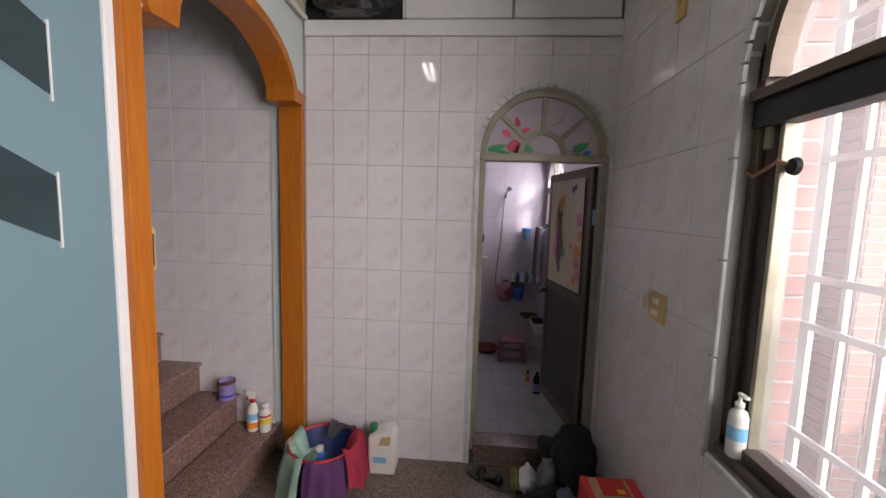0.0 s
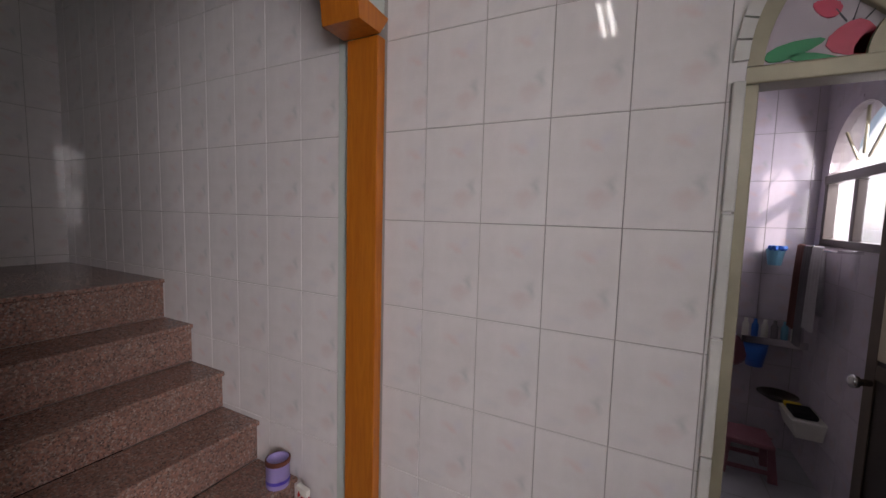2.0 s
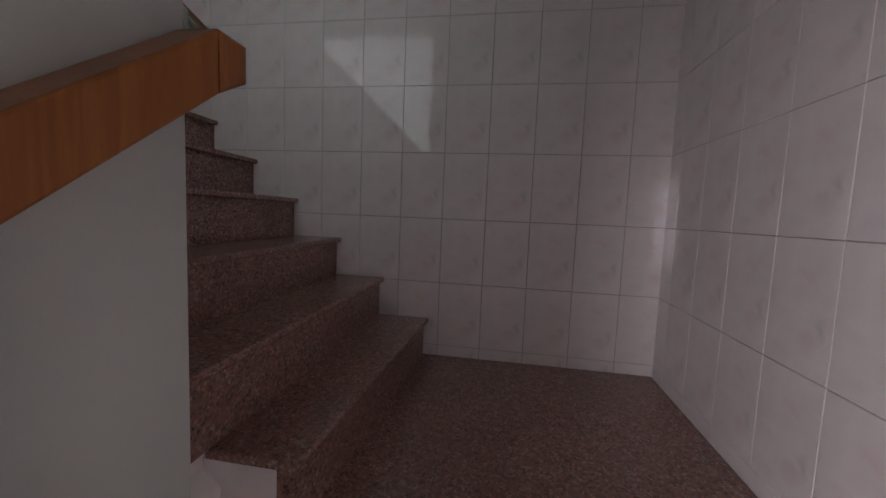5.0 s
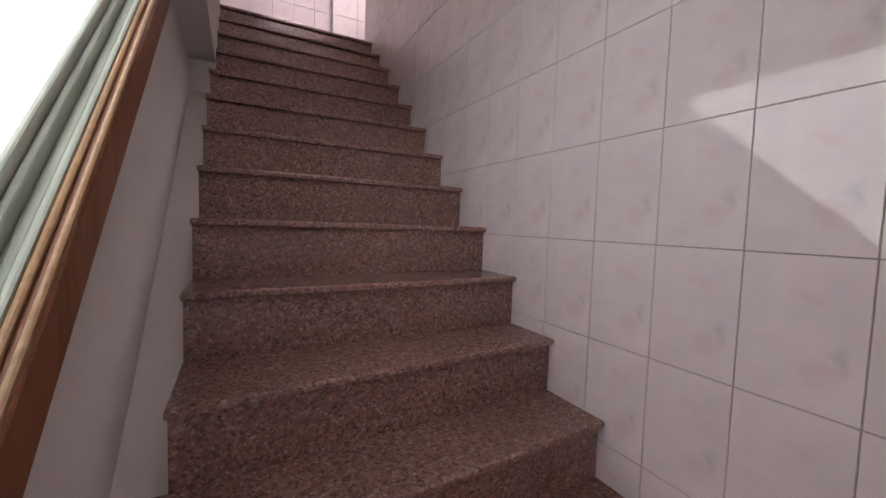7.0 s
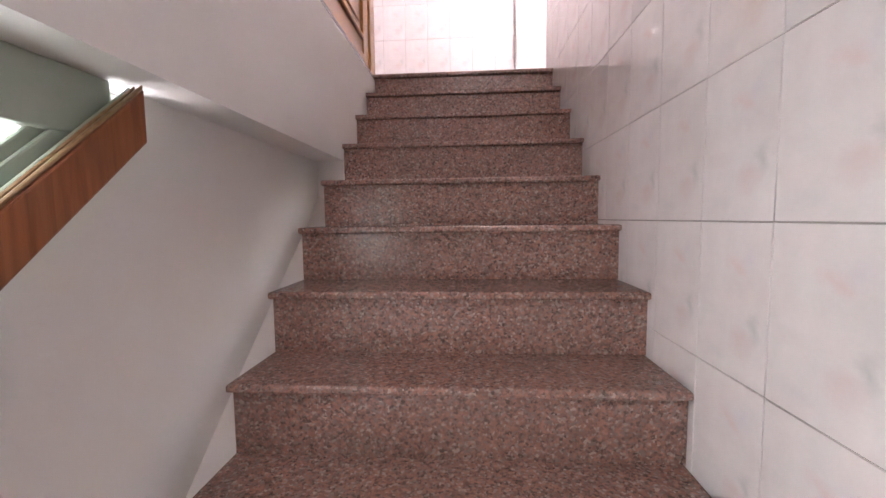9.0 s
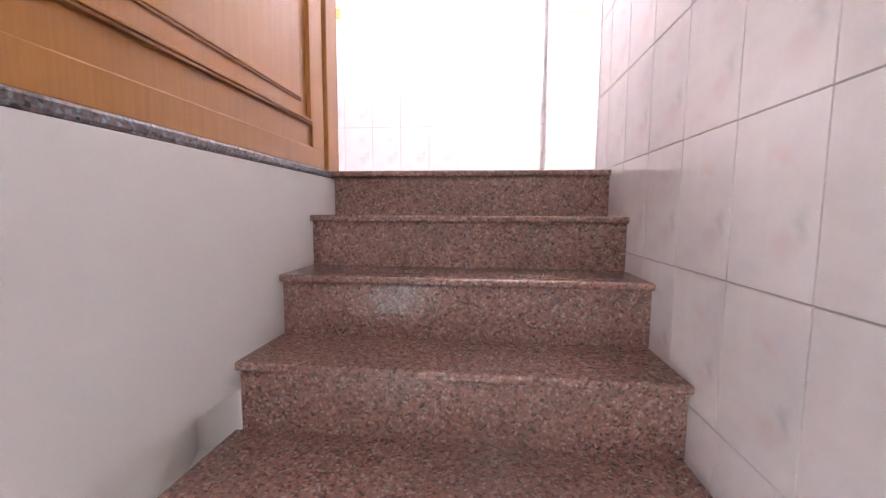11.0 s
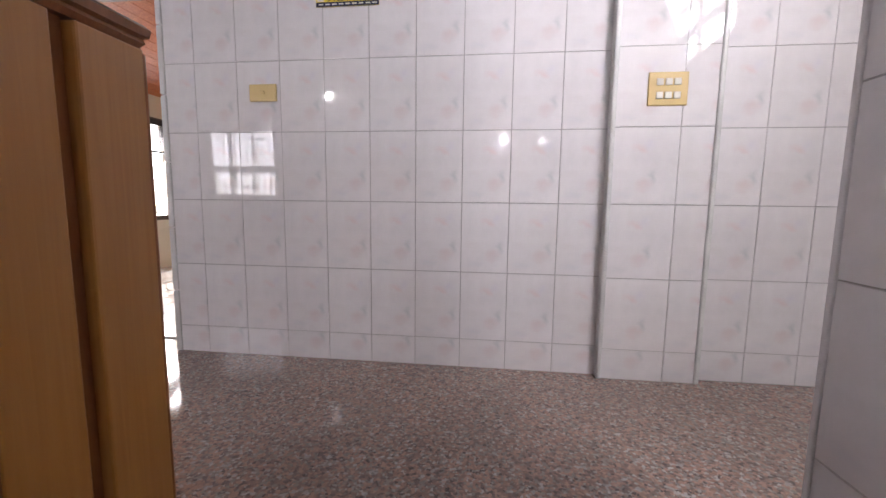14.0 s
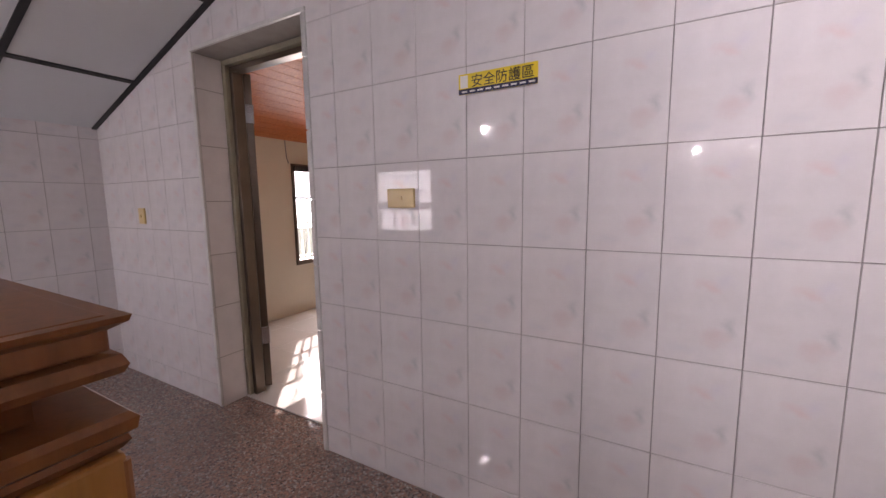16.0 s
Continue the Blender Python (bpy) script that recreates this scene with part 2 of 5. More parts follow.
FLOORTILE2 = plain("pale_floor_tile", (0.62, 0.6, 0.56), 0.12, vary=0.04, scale=3)
BATHFLOOR = plain("bath_floor_tile", (0.42, 0.43, 0.46), 0.3, vary=0.1, scale=5)
BRICKS = plain("pink_brick", (0.5, 0.27, 0.22), 0.8, vary=0.2, scale=12, relief=0.3)
FROST = glass_mat("frosted_glass", (0.95, 1.0, 0.98), frost=0.5)
CLEAR = glass_mat("window_glass", (0.97, 0.98, 0.98))
FILM = glass_mat("whitened_glass", (0.95, 0.95, 0.96), frost=0.10)
DAY = glow_mat("daylight_backdrop", (0.86, 0.97, 1.0), 1.2)
TUBE = glow_mat("lamp_tube", (0.95, 1.0, 0.98), 25.0)
BULB = glow_mat("lamp_bulb", (0.97, 0.98, 1.0), 160.0)


# ---- mesh helpers ----


def mesh_of(name, bm, mat):
    me = bpy.data.meshes.new(name)
    bmesh.ops.recalc_face_normals(bm, faces=bm.faces)
    bm.to_mesh(me)
    bm.free()
    for m in (mat if isinstance(mat, (list, tuple)) else [mat]):
        me.materials.append(m)
    return me


def part(name, bm, mat, parent=None, label="", smooth=False, **tags):
    ob = new(name, mesh_of(name, bm, mat))
    if smooth:
        ob.data.shade_smooth()
    if parent is not None:
        ob.parent = parent
    return tagged(ob, label, **tags)


def empty(name, at=(0, 0, 0), label="", category="", group="", kind="", turn=0):
    ob = new(name)
    ob.matrix_world = pose(*at, 0, 0, turn)
    return tagged(ob, label, category, group, kind)


def box(x0, x1, y0, y1, z0, z1, bevel=0.0, bm=None):
    bm = bm or bmesh.new()
    vs = [bm.verts.new((x, y, z)) for x in (x0, x1) for y in (y0, y1) for z in (z0, z1)]
    fs = [bm.faces.new([vs[i] for i in q]) for q in ((0, 1, 3, 2), (4, 6, 7, 5), (0, 4, 5, 1), (2, 3, 7, 6), (0, 2, 6, 4), (1, 5, 7, 3))]
    if bevel:
        es = list({e for f in fs for e in f.edges})
        bmesh.ops.bevel(bm, geom=es, offset=bevel, segments=2, affect="EDGES", profile=0.5)
    return bm


def prism(pts, place, depth0, depth1, bevel=0.0, bm=None):
    """A polygon of (u, v) pushed from depth0 to depth1; place(u, v, d) gives the point."""
    bm = bm or bmesh.new()
    a = [bm.verts.new(place(u, v, depth0)) for u, v in pts]
    b = [bm.verts.new(place(u, v, depth1)) for u, v in pts]
    fs = [bm.faces.new(a), bm.faces.new(b[::-1])]
    n = len(pts)
    for i in range(n):
        fs.append(bm.faces.new((a[i], b[i], b[(i + 1) % n], a[(i + 1) % n])))
    if bevel:
        es = list({e for f in fs[:2] for e in f.edges})
        bmesh.ops.bevel(bm, geom=es, offset=bevel, segments=2, affect="EDGES", profile=0.5)
    return bm


def tube(points, r, seg=10, bm=None, closed=False):
    bm = bm or bmesh.new()
    pts = [Vector(p) for p in points]
    rings = []
    for i, p in enumerate(pts):
        d = (pts[min(i + 1, len(pts) - 1)] - pts[max(i - 1, 0)]).normalized()
        up = Vector((0, 0, 1)) if abs(d.z) < 0.9 else Vector((1, 0, 0))
        a = d.cross(up).normalized()
        b = d.cross(a)
        rr = r[i] if isinstance(r, (list, tuple)) else r
        rings.append([bm.verts.new(p + rr * (math.cos(2 * math.pi * k / seg) * a + math.sin(2 * math.pi * k / seg) * b)) for k in range(seg)])
    for r0, r1 in zip(rings, rings[1:]):
        for k in range(seg):
            bm.faces.new((r0[k], r0[(k + 1) % seg], r1[(k + 1) % seg], r1[k]))
    bm.faces.new(rings[0])
    bm.faces.new(rings[-1][::-1])
    return bm


def lathe(profile, seg=24, at=(0, 0, 0), bm=None, cap=True):
    bm = bm or bmesh.new()
    rings = []
    for r, z in profile:
        rings.append([bm.verts.new((at[0] + r * math.cos(2 * math.pi * k / seg), at[1] + r * math.sin(2 * math.pi * k / seg), at[2] + z)) for k in range(seg)])
    for r0, r1 in zip(rings, rings[1:]):
        for k in range(seg):
            bm.faces.new((r0[k], r0[(k + 1) % seg], r1[(k + 1) % seg], r1[k]))
    if cap:
        bm.faces.new(rings[0][::-1])
        bm.faces.new(rings[-1])
    return bm


def arc(cx, cz, r, a0, a1, n):
    return [(cx + r * math.cos(radians(a0 + (a1 - a0) * i / n)), cz + r * math.sin(radians(a0 + (a1 - a0) * i / n))) for i in range(n + 1)]


def XZ(u, v, d):
    return (u, d, v)


def YZ(u, v, d):
    return (d, u, v)


TILE_MESHES = {}


def tile_mesh(w, h, lip, mat):
    key = (round(w, 4), round(h, 4), mat.name)
    if key not in TILE_MESHES:
        bm = bmesh.new()
        e, t = 0.0009, 0.003
        o = [bm.verts.new(p) for p in ((0, 0, 0), (w, 0, 0), (w, 0, h), (0, 0, h))]
        i = [bm.verts.new(p) for p in ((e, -t, e), (w - e, -t, e), (w - e, -t, h - e), (e, -t, h - e))]
        bm.faces.new(i)
        for k in range(4):
            bm.faces.new((o[k], o[(k + 1) % 4], i[(k + 1) % 4], i[k]))
        TILE_MESHES[key] = mesh_of("tile", bm, mat)
    return TILE_MESHES[key]


def tiles(wall, origin, turn, us, vs, spans, mat, count=300):
    """Glazed tiles in the local plane y = 0 facing -y, turned about z; spans(u) gives the free stretches of v."""
    m = Matrix.Translation(origin) @ pose(0, 0, 0, 0, 0, turn)
    g = 0.0009
    made = 0
    for u0, u1 in zip(us, us[1:]):
        for v0, v1 in zip(vs, vs[1:]):
            a, b, c, d = u0 + g, u1 - g, v0 + g, v1 - g
            n = 14
            cuts = [a + (b - a) * k / n for k in range(n + 1)]
            free = [[(max(c, lo), min(d, hi)) for lo, hi in spans(u) if min(d, hi) - max(c, lo) > 0.004] for u in cuts]
            if not any(free):
                continue
            same = all(len(f) == 1 and abs(f[0][0] - free[0][0][0]) < 1e-6 and abs(f[0][1] - free[0][0][1]) < 1e-6 for f in free) if free[0] else False
            if same:
                lo, hi = free[0][0]
                ob = new("tile", tile_mesh(b - a, hi - lo, g, mat))
                base = (a, lo)
            else:
                bm = bmesh.new()
                for k in range(n):
                    f0, f1 = free[k], free[k + 1]
                    for (l0, h0), (l1, h1) in zip(f0, f1):
                        q = [bm.verts.new((cuts[k] - a, -0.003, l0 - c)), bm.verts.new((cuts[k + 1] - a, -0.003, l1 - c)),
                             bm.verts.new((cuts[k + 1] - a, -0.003, h1 - c)), bm.verts.new((cuts[k] - a, -0.003, h0 - c))]
                        bm.faces.new(q)
                if not bm.faces:
                    bm.free()
                    continue
                bmesh.ops.remove_doubles(bm, verts=bm.verts, dist=1e-5)
                me = bpy.data.meshes.new("tile")
                bm.to_mesh(me)
                bm.free()
                me.materials.append(mat)
                ob = new("tile", me)
                base = (a, c)
            ob.matrix_world = m @ Matrix.Translation((base[0], 0, base[1]))
            ob.parent = wall
            made += 1
    return made


def steps_of(lo, hi, step, first):
    """Joint lines from lo to hi on the grid first + k step."""
    k = math.ceil((lo - first) / step + 1e-6)
    out = [lo]
    while first + k * step < hi - 1e-4:
        if first + k * step - lo > 1e-3:
            out.append(first + k * step)
        k += 1
    return out + [hi]


def structure(name, bm, mat, label="", **k):
    return part(name, bm, mat, None, label, kind="structure", **k)


Z2 = 3.845          # upper floor
XW = -2.67          # stair wall
YU = -5.305          # upper hall wall
XR = 1.56           # window wall
ROW0 = 0.255
DX0, DX1, DCX, DR, DSPR = 0.855, 1.504, 1.1825, 0.347, 1.84


def rise(i):
    return (0, 0.172, 0.352, 0.536, 0.712, 0.904, 1.106, 1.283, 1.463, 1.643, 1.825, 2.010, 2.197, 2.385, 2.572, 2.757, 2.941, 3.125, 3.310, 3.495, 3.672, Z2)[i]


# ---- ground floor structure ----
structure("floor", box(-1.6, XR + 0.2, -5.2, 0.0, -0.12, 0.0), GRANITE_FLOOR, "dark speckled polished granite floor of the room")


def front_wall():
    y0, y1 = 0.0, 0.14
    pts_r = [(DX1 + 0.03, 0), (XR + 0.14, 0), (XR + 0.14, 3.7), (-0.2, 3.7), (-0.2, 0), (DX0 - 0.02, 0)]
    pts_r += [(DX0 - 0.02, DSPR)] + arc(DCX, DSPR, DR + 0.02, 180, 0, 24)[1:-1] + [(DX1 + 0.03, DSPR)]
    bm = prism(pts_r, XZ, y0, y1)
    box(XW - 0.14, -0.2, y0, y1, 0, 7.0, bm=bm)
    return structure("wall_north", bm, GROUT, "white glazed tile wall with an arched bathroom doorway")


WALL_N = front_wall()

# stair wall on the far side
WALL_W = structure("wall_west", box(XW - 0.14, XW, -4.30, 0.0, 0, 7.1), GROUT, "tall white glazed tile wall beside the stairs")


def right_wall():
    # window opening y -1.05..-2.9, sill 0.79, spring 1.9, arched top
    a, b, s, t = -1.01, -2.75, 0.79, 1.90
    c, r = (a + b) / 2, abs(b - a) / 2
    pts = [(0.0, 0), (0.0, 3.7), (-5.2, 3.7), (-5.2, 0), (c, 0), (c, s), (b, s), (b, t)]
    rr = 0.62
    arch = [(c - r * math.cos(radians(g)), t + rr * math.sin(radians(g))) for g in range(5, 180, 7)]
    pts += arch + [(a, t), (a, s), (c + 0.001, s), (c + 0.001, 0)]
    return structure("wall_east", prism(pts, YZ, XR, XR + 0.14), GROUT, "white tiled wall with an arched window")


WALL_E = right_wall()
# unseen closing wall and ceiling, toned down so less light reaches the stairs
structure("wall_south", box(-0.3, XR + 0.14, -5.35, -5.2, 0, 3.7), DIM, "plain unseen cream wall closing the room, darkened to cut bounce light")
structure("ceiling", box(-0.30, XR + 0.14, -5.2, 0.0, 3.1, 3.18), DIM, "unseen cream plaster ceiling of the ground floor room, darkened to cut bounce light")


def arch_line(grow):
    """Opening edge from the right foot over the top to the left one, as (y, z)."""
    c, r, h = -0.56, 0.415 + grow, 0.27 + grow
    pts = [(-0.045 + grow, 2.065 + grow * 1.4), (-0.15 + grow * 0.6, 2.068 + grow * 1.6)]
    pts += [(c + r * math.cos(radians(g)), 2.07 + h * math.sin(radians(g))) for g in range(14, 170, 6)]
    pts += [(-0.97 - grow * 0.6, 2.068 + grow * 1.6), (-1.08 - grow, 2.065 + grow * 1.4)]
    return pts


def arch_wall():
    pts = [(0.0, 3.64), (-5.2, 3.64), (-5.2, 0), (-1.2355, 0), (-1.2355, 2.065)] + arch_line(0.01)[::-1][1:-1] + [(0.0, 2.10)]
    structure("wall_partition", prism(pts, YZ, -0.30, -0.175), GREENWHITE, "pale green white plaster wall over the stair arch")


arch_wall()


def arch_frame():
    f = empty("arch_frame", (0, 0, 0), "glossy orange varnished wooden arch casing round the stair opening", "arch frame", kind="structure")
    part("post", box(-0.30, -0.168, -0.042, -0.001, 0.0, 2.065, 0.004), ORANGE, f)
    part("post", box(-0.195, -0.112, -1.235, -1.165, 0.0, 2.065, 0.004), ORANGE, f)
    inner, outer = arch_line(0.0), arch_line(0.045)
    bm = bmesh.new()
    loops = [[bm.verts.new(p) for p in ((-0.158, y0, z0), (-0.158, y1, z1), (-0.31, y1, z1), (-0.31, y0, z0))] for (y0, z0), (y1, z1) in zip(inner, outer)]
    for a, b in zip(loops, loops[1:]):
        for k in range(4):
            bm.faces.new((a[k], a[(k + 1) % 4], b[(k + 1) % 4], b[k]))
    bm.faces.new(loops[0])
    bm.faces.new(loops[-1][::-1])
    part("arch", bm, ORANGE, f)
    return f


arch_frame()

# stair flights
STAIRS = empty("stairs", (0, 0, 0), "speckled brown polished granite stairs climbing round a corner", "stairs", kind="structure")
NOSE1 = {1: -0.335, 2: -0.588, 3: -0.825, 4: -1.069, 5: -1.31, 6: -1.55}
NOSE2 = {}            # y at the wall, y at the parapet
for _i, _a, _b in ((7, -1.008, -1.03), (8, -1.232, -1.20), (9, -1.456, -1.39), (10, -1.684, -1.60), (11, -1.906, -1.82), (12, -2.125, -2.08), (13, -2.346, -2.32),
                   (14, -2.563, -2.56), (15, -2.78, -2.775), (16, -3.0, -2.995), (17, -3.22, -3.22), (18, -3.443, -3.443), (19, -3.664, -3.664), (20, -3.88, -3.88), (21, -4.09, -4.09)):
    NOSE2[_i] = (_a, _b)


def flight_one():
    for i in range(1, 7):
        x, z = NOSE1[i], rise(i)
        x2 = NOSE1[i + 1] - 0.02 if i < 6 else XW
        part("tread", box(x2, x, -1.10, -0.0035, z - 0.022, z, 0.006), GRANITE, STAIRS)
        part("riser", box(x - 0.045, x - 0.022, -1.10, -0.0035, rise(i - 1) if i > 1 else 0.0, z - 0.022), GRANITE, STAIRS)


def flight_two():
    for i in range(7, 21):
        z = rise(i)
        (ya, yb), (yc, yd) = NOSE2[i], NOSE2[i + 1]
        left = {7: -1.54, 8: -1.4725, 9: -1.4725, 10: -1.545}.get(i, -1.575)
        pts = [(XW + 0.0035, ya), (left, yb), (left, yd - 0.03), (XW + 0.0035, yc - 0.03)]
        part("tread", prism(pts, lambda u, v, d: (u, v, d), z - 0.022, z, 0.006), GRANITE, STAIRS)
        r0, r1 = 0.022, 0.045
        pts = [(XW + 0.0035, ya - r0), (left - 0.004, yb - r0), (left - 0.004, yb - r1), (XW + 0.0035, ya - r1)]
        part("riser", prism(pts, lambda u, v, d: (u, v, d), rise(i - 1), z - 0.022), GRANITE, STAIRS)
    y = NOSE2[21][0]
    part("riser", box(XW, -1.58, y - 0.045, y - 0.022, rise(20), Z2 - 0.022), GRANITE, STAIRS)
    part("tread", box(XW, -1.58, y - 0.12, y, Z2 - 0.022, Z2, 0.006), GRANITE, STAIRS)


flight_one()
flight_two()


def parapets():
    bm = box(-1.15, -0.36, -1.24, -1.101, 0.0, 1.2)
    prism([(-0.30, 1.2), (-0.30, 3.64), (-1.4715, 3.64), (-1.4715, 1.2)], XZ, -1.26, -1.20, bm=bm)
    prism([(-0.36, 1.2), (-0.46, 1.2), (-1.15, 1.72), (-1.15, 1.2)], XZ, -1.1995, -1.101, bm=bm)
    structure("wall_stair", bm, GREENWHITE, "plain pale plaster wall beside the lower flight")
    bm = box(-1.5995, -1.5455, -1.24, -1.1005, 0.0, 1.102, 0.002)
    box(-1.5995, -1.5455, -1.24, -1.056, 1.1075, 1.2605, 0.002, bm=bm)
    box(-1.5995, -1.151, -1.2595, -1.2405, 0.0, 1.28, bm=bm)
    structure("stub", bm, TILE, "white tiled end of the landing with one open joint")
    p = [(-1.2605, 0.0), (-1.2605, 2.012), (-2.48, 3.13), (-2.48, 3.235), (-3.46, 3.235), (-3.46, 0.0)]
    structure("parapet_upper", prism(p, YZ, -1.471, -1.4505), WHITE, "smooth white plaster parapet beside the upper flight")
    q = [(NOSE2[i][1], rise(i) - 0.26) for i in range(8, 21)]
    structure("stringer", prism([(-1.2605, 0.0)] + q + [(q[-1][0], 0.0)], YZ, -1.574, -1.4715), WHITE, "plain plaster under the ends of the steps")
    structure("beam", box(-1.595, -1.45, -4.22, -1.2605, 3.235, Z2 - 0.03), WHITE, "white plaster beam under the upper floor")
    structure("wall_fill", box(-1.5945, -1.45, -4.22, -3.46, 0.0, 3.235), WHITE, "plain white wall under the top steps")


parapets()


def handrail():
    h = empty("handrail", (0, 0, 0), "reddish brown varnished wooden handrail capping the stair parapet", "handrail")
    slope = 0.94
    y0, y1, z0 = -1.2005, -2.42, 2.075

    def run(off0, off1, xa, xb, name, mat):
        pts = [(y0, z0 + off0), (y1, z0 + off0 + slope * (y0 - y1)), (y1, z0 + off1 + slope * (y0 - y1)), (y0, z0 + off1)]
        part(name, prism(pts, YZ, xa, xb, 0.004), mat, h)
    run(-0.10, 0.0, -1.54, -1.5125, "rail_face", RAILWOOD)
    run(0.0005, 0.010, -1.5385, -1.529, "cap_moulding", RAILTOP)
    run(0.0005, 0.008, -1.523, -1.5135, "cap_board", RAILTOP)
    zb = lambda x: 1.935 - 0.73 * (x + 1.43)
    pts = [(-0.45, zb(-0.45)), (-1.4495, zb(-1.4495)), (-1.4495, zb(-1.4495) + 0.10), (-0.45, zb(-0.45) + 0.11)]
    part("lower_rail", prism(pts, XZ, -1.199, -1.115, 0.005), RAILORANGE, h)
    part("end_block", prism([(-1.45, 1.95), (-1.515, 1.985), (-1.515, 2.048), (-1.45, 2.05)], XZ, -1.1995, -1.114, 0.006), RAILORANGE, h)
    return h


handrail()


def stair_window():
    w = empty("window_stair", (0, 0, 0), "sloping pale green framed window above the stair parapet", "window", kind="structure")
    s = 0.94
    y0, z0 = -1.262, 2.133
    zt = 3.12

    def sill(lo, hi, xa, xb, ya=-1.2005):
        y2 = y0 - (3.228 - z0 - hi) / s
        z2, z1 = z0 + s * (y0 - y2), z0 + s * (y0 - ya)
        part("window_frame", prism([(ya, z1 + lo), (y2, z2 + lo), (y2, z2 + hi), (ya, z1 + hi)], YZ, xa, xb, 0.004), GREENFRAME, w)
    sill(-0.11, 0.006, -1.512, -1.502)
    sill(-0.11, -0.006, -1.5015, -1.4855)
    sill(-0.11, 0.022, -1.485, -1.4745)
    sill(-0.03, 0.045, -1.474, -1.4505, y0)
    ytop = y0 - (zt - z0 - 0.03) / s
    part("window_frame", box(-1.490, -1.4505, ytop - 0.12, -1.2625, zt, 3.234, 0.004), GREENFRAME, w)
    part("window_frame", box(-1.488, -1.4505, -1.29, -1.2625, z0 + 0.05, zt - 0.001, 0.004), GREENFRAME, w)
    part("pane", prism([(y0, z0 - 0.03), (ytop - 0.02, zt), (y0, zt)], YZ, -1.466, -1.463), FROST, w)
    return w


stair_window()
structure("backdrop", box(3.4, 3.42, -12, -5.5, 4.6, 5.95), glow_mat("bright_sky_backdrop", (0.95, 0.98, 1.0), 3.0), "bright hazy sky outside the upper window")
structure("backdrop", box(-1.22, -1.2, -3.4, -1.265, 1.2, 3.2), DAY, "bright daylight outside the stair window")

# ---- upper floor structure ----


def upper_floor():
    y = NOSE2[21][0]
    bm = box(-3.7, -1.58, YU, y - 0.1205, Z2 - 0.13, Z2)
    box(-1.5799, 1.5, YU, -4.2405, Z2 - 0.13, Z2, bm=bm)
    structure("floor_upper", bm, GRANITE_HALL, "polished speckled granite floor of the upper hall")
    structure("floor_edge", box(-1.592, -1.45, y - 0.06, -2.6, Z2 - 0.029, Z2 + 0.001, 0.008), GRANITE_GREY, "grey granite edge strip over the white beam")
    structure("floor_landing", box(-1.4495, 1.5, -4.24, 0.14, Z2 - 0.2, Z2 - 0.001), WHITE, "floor slab behind the wooden door")


upper_floor()
UD0, UD1, UDT = -0.635, 0.197, 5.825


def hall_wall():
    top = 7.1
    bm = box(-2.62, UD0, YU - 0.24, YU, Z2 - 0.1, top)
    box(UD1, 1.64, YU - 0.24, YU, Z2 - 0.1, top, bm=bm)
    box(UD0, UD1, YU - 0.24, YU, UDT, top, bm=bm)
    box(-3.7, -2.59, YU - 0.14, YU - 0.004, Z2 - 0.1, top, bm=bm)
    box(-2.98, -2.59, YU - 0.004, YU + 0.035, Z2, top, bm=bm)
    return structure("wall_hall", bm, GROUT, "glossy white tiled wall of the upper hall with a doorway")


WALL_U = hall_wall()
WALL_UE = structure("wall_hall_east", box(1.42, 1.56, YU, -2.31, Z2, 7.1), GROUT, "white tiled end wall of the upper hall")


def back_walls():
    # wall with the hall window
    bm = box(-1.45, 0.45, -2.45, -2.31, Z2, 7.1)
    box(1.35, 1.5, -2.45, -2.31, Z2, 7.1, bm=bm)
    box(0.45, 1.35, -2.45, -2.31, Z2, 4.62, bm=bm)
    box(0.45, 1.35, -2.45, -2.31, 5.45, 7.1, bm=bm)
    structure("wall_hall_north", bm, WHITE, "white plaster wall with the hall window")
    bm = box(-3.84, -3.7, YU, -2.6, Z2, 5.75)
    box(-3.84, -3.7, YU, -2.6, 6.75, 7.1, bm=bm)
    box(-3.84, -3.7, YU, -4.1, 5.75, 6.75, bm=bm)
    box(-3.84, -3.7, -2.9, -2.6, 5.75, 6.75, bm=bm)
    structure("wall_hall_west", bm, WHITE, "white plaster wall at the end of the hall")
    w = empty("window_hall_west", (0, 0, 0), "high louvred window at the end of the hall", "window", kind="structure")
    for z in (5.752, 6.0, 6.24, 6.48, 6.70):
        part("louvre", box(-3.80, -3.74, -4.099, -2.901, z, z + 0.045, 0.002), ALU_LIGHT, w)
    for y in (-4.099, -3.52, -2.95):
        part("mullion", box(-3.735, -3.705, y, y + 0.045, 5.751, 6.749, 0.002), ALU_LIGHT, w)
    structure("wall_over_well", box(-1.4495, -1.33, -2.31, 0.14, Z2, 7.1), WHITE, "white wall above the stairs")
    structure("wall_hall_northwest", box(-3.7, XW - 0.14, -2.74, -2.6, Z2, 7.1), WHITE)


back_walls()
structure("roof_slab", box(-4, 1.8, -9.2, 0.2, 7.1, 7.2), WHITE, "plain ceiling above the stairs")


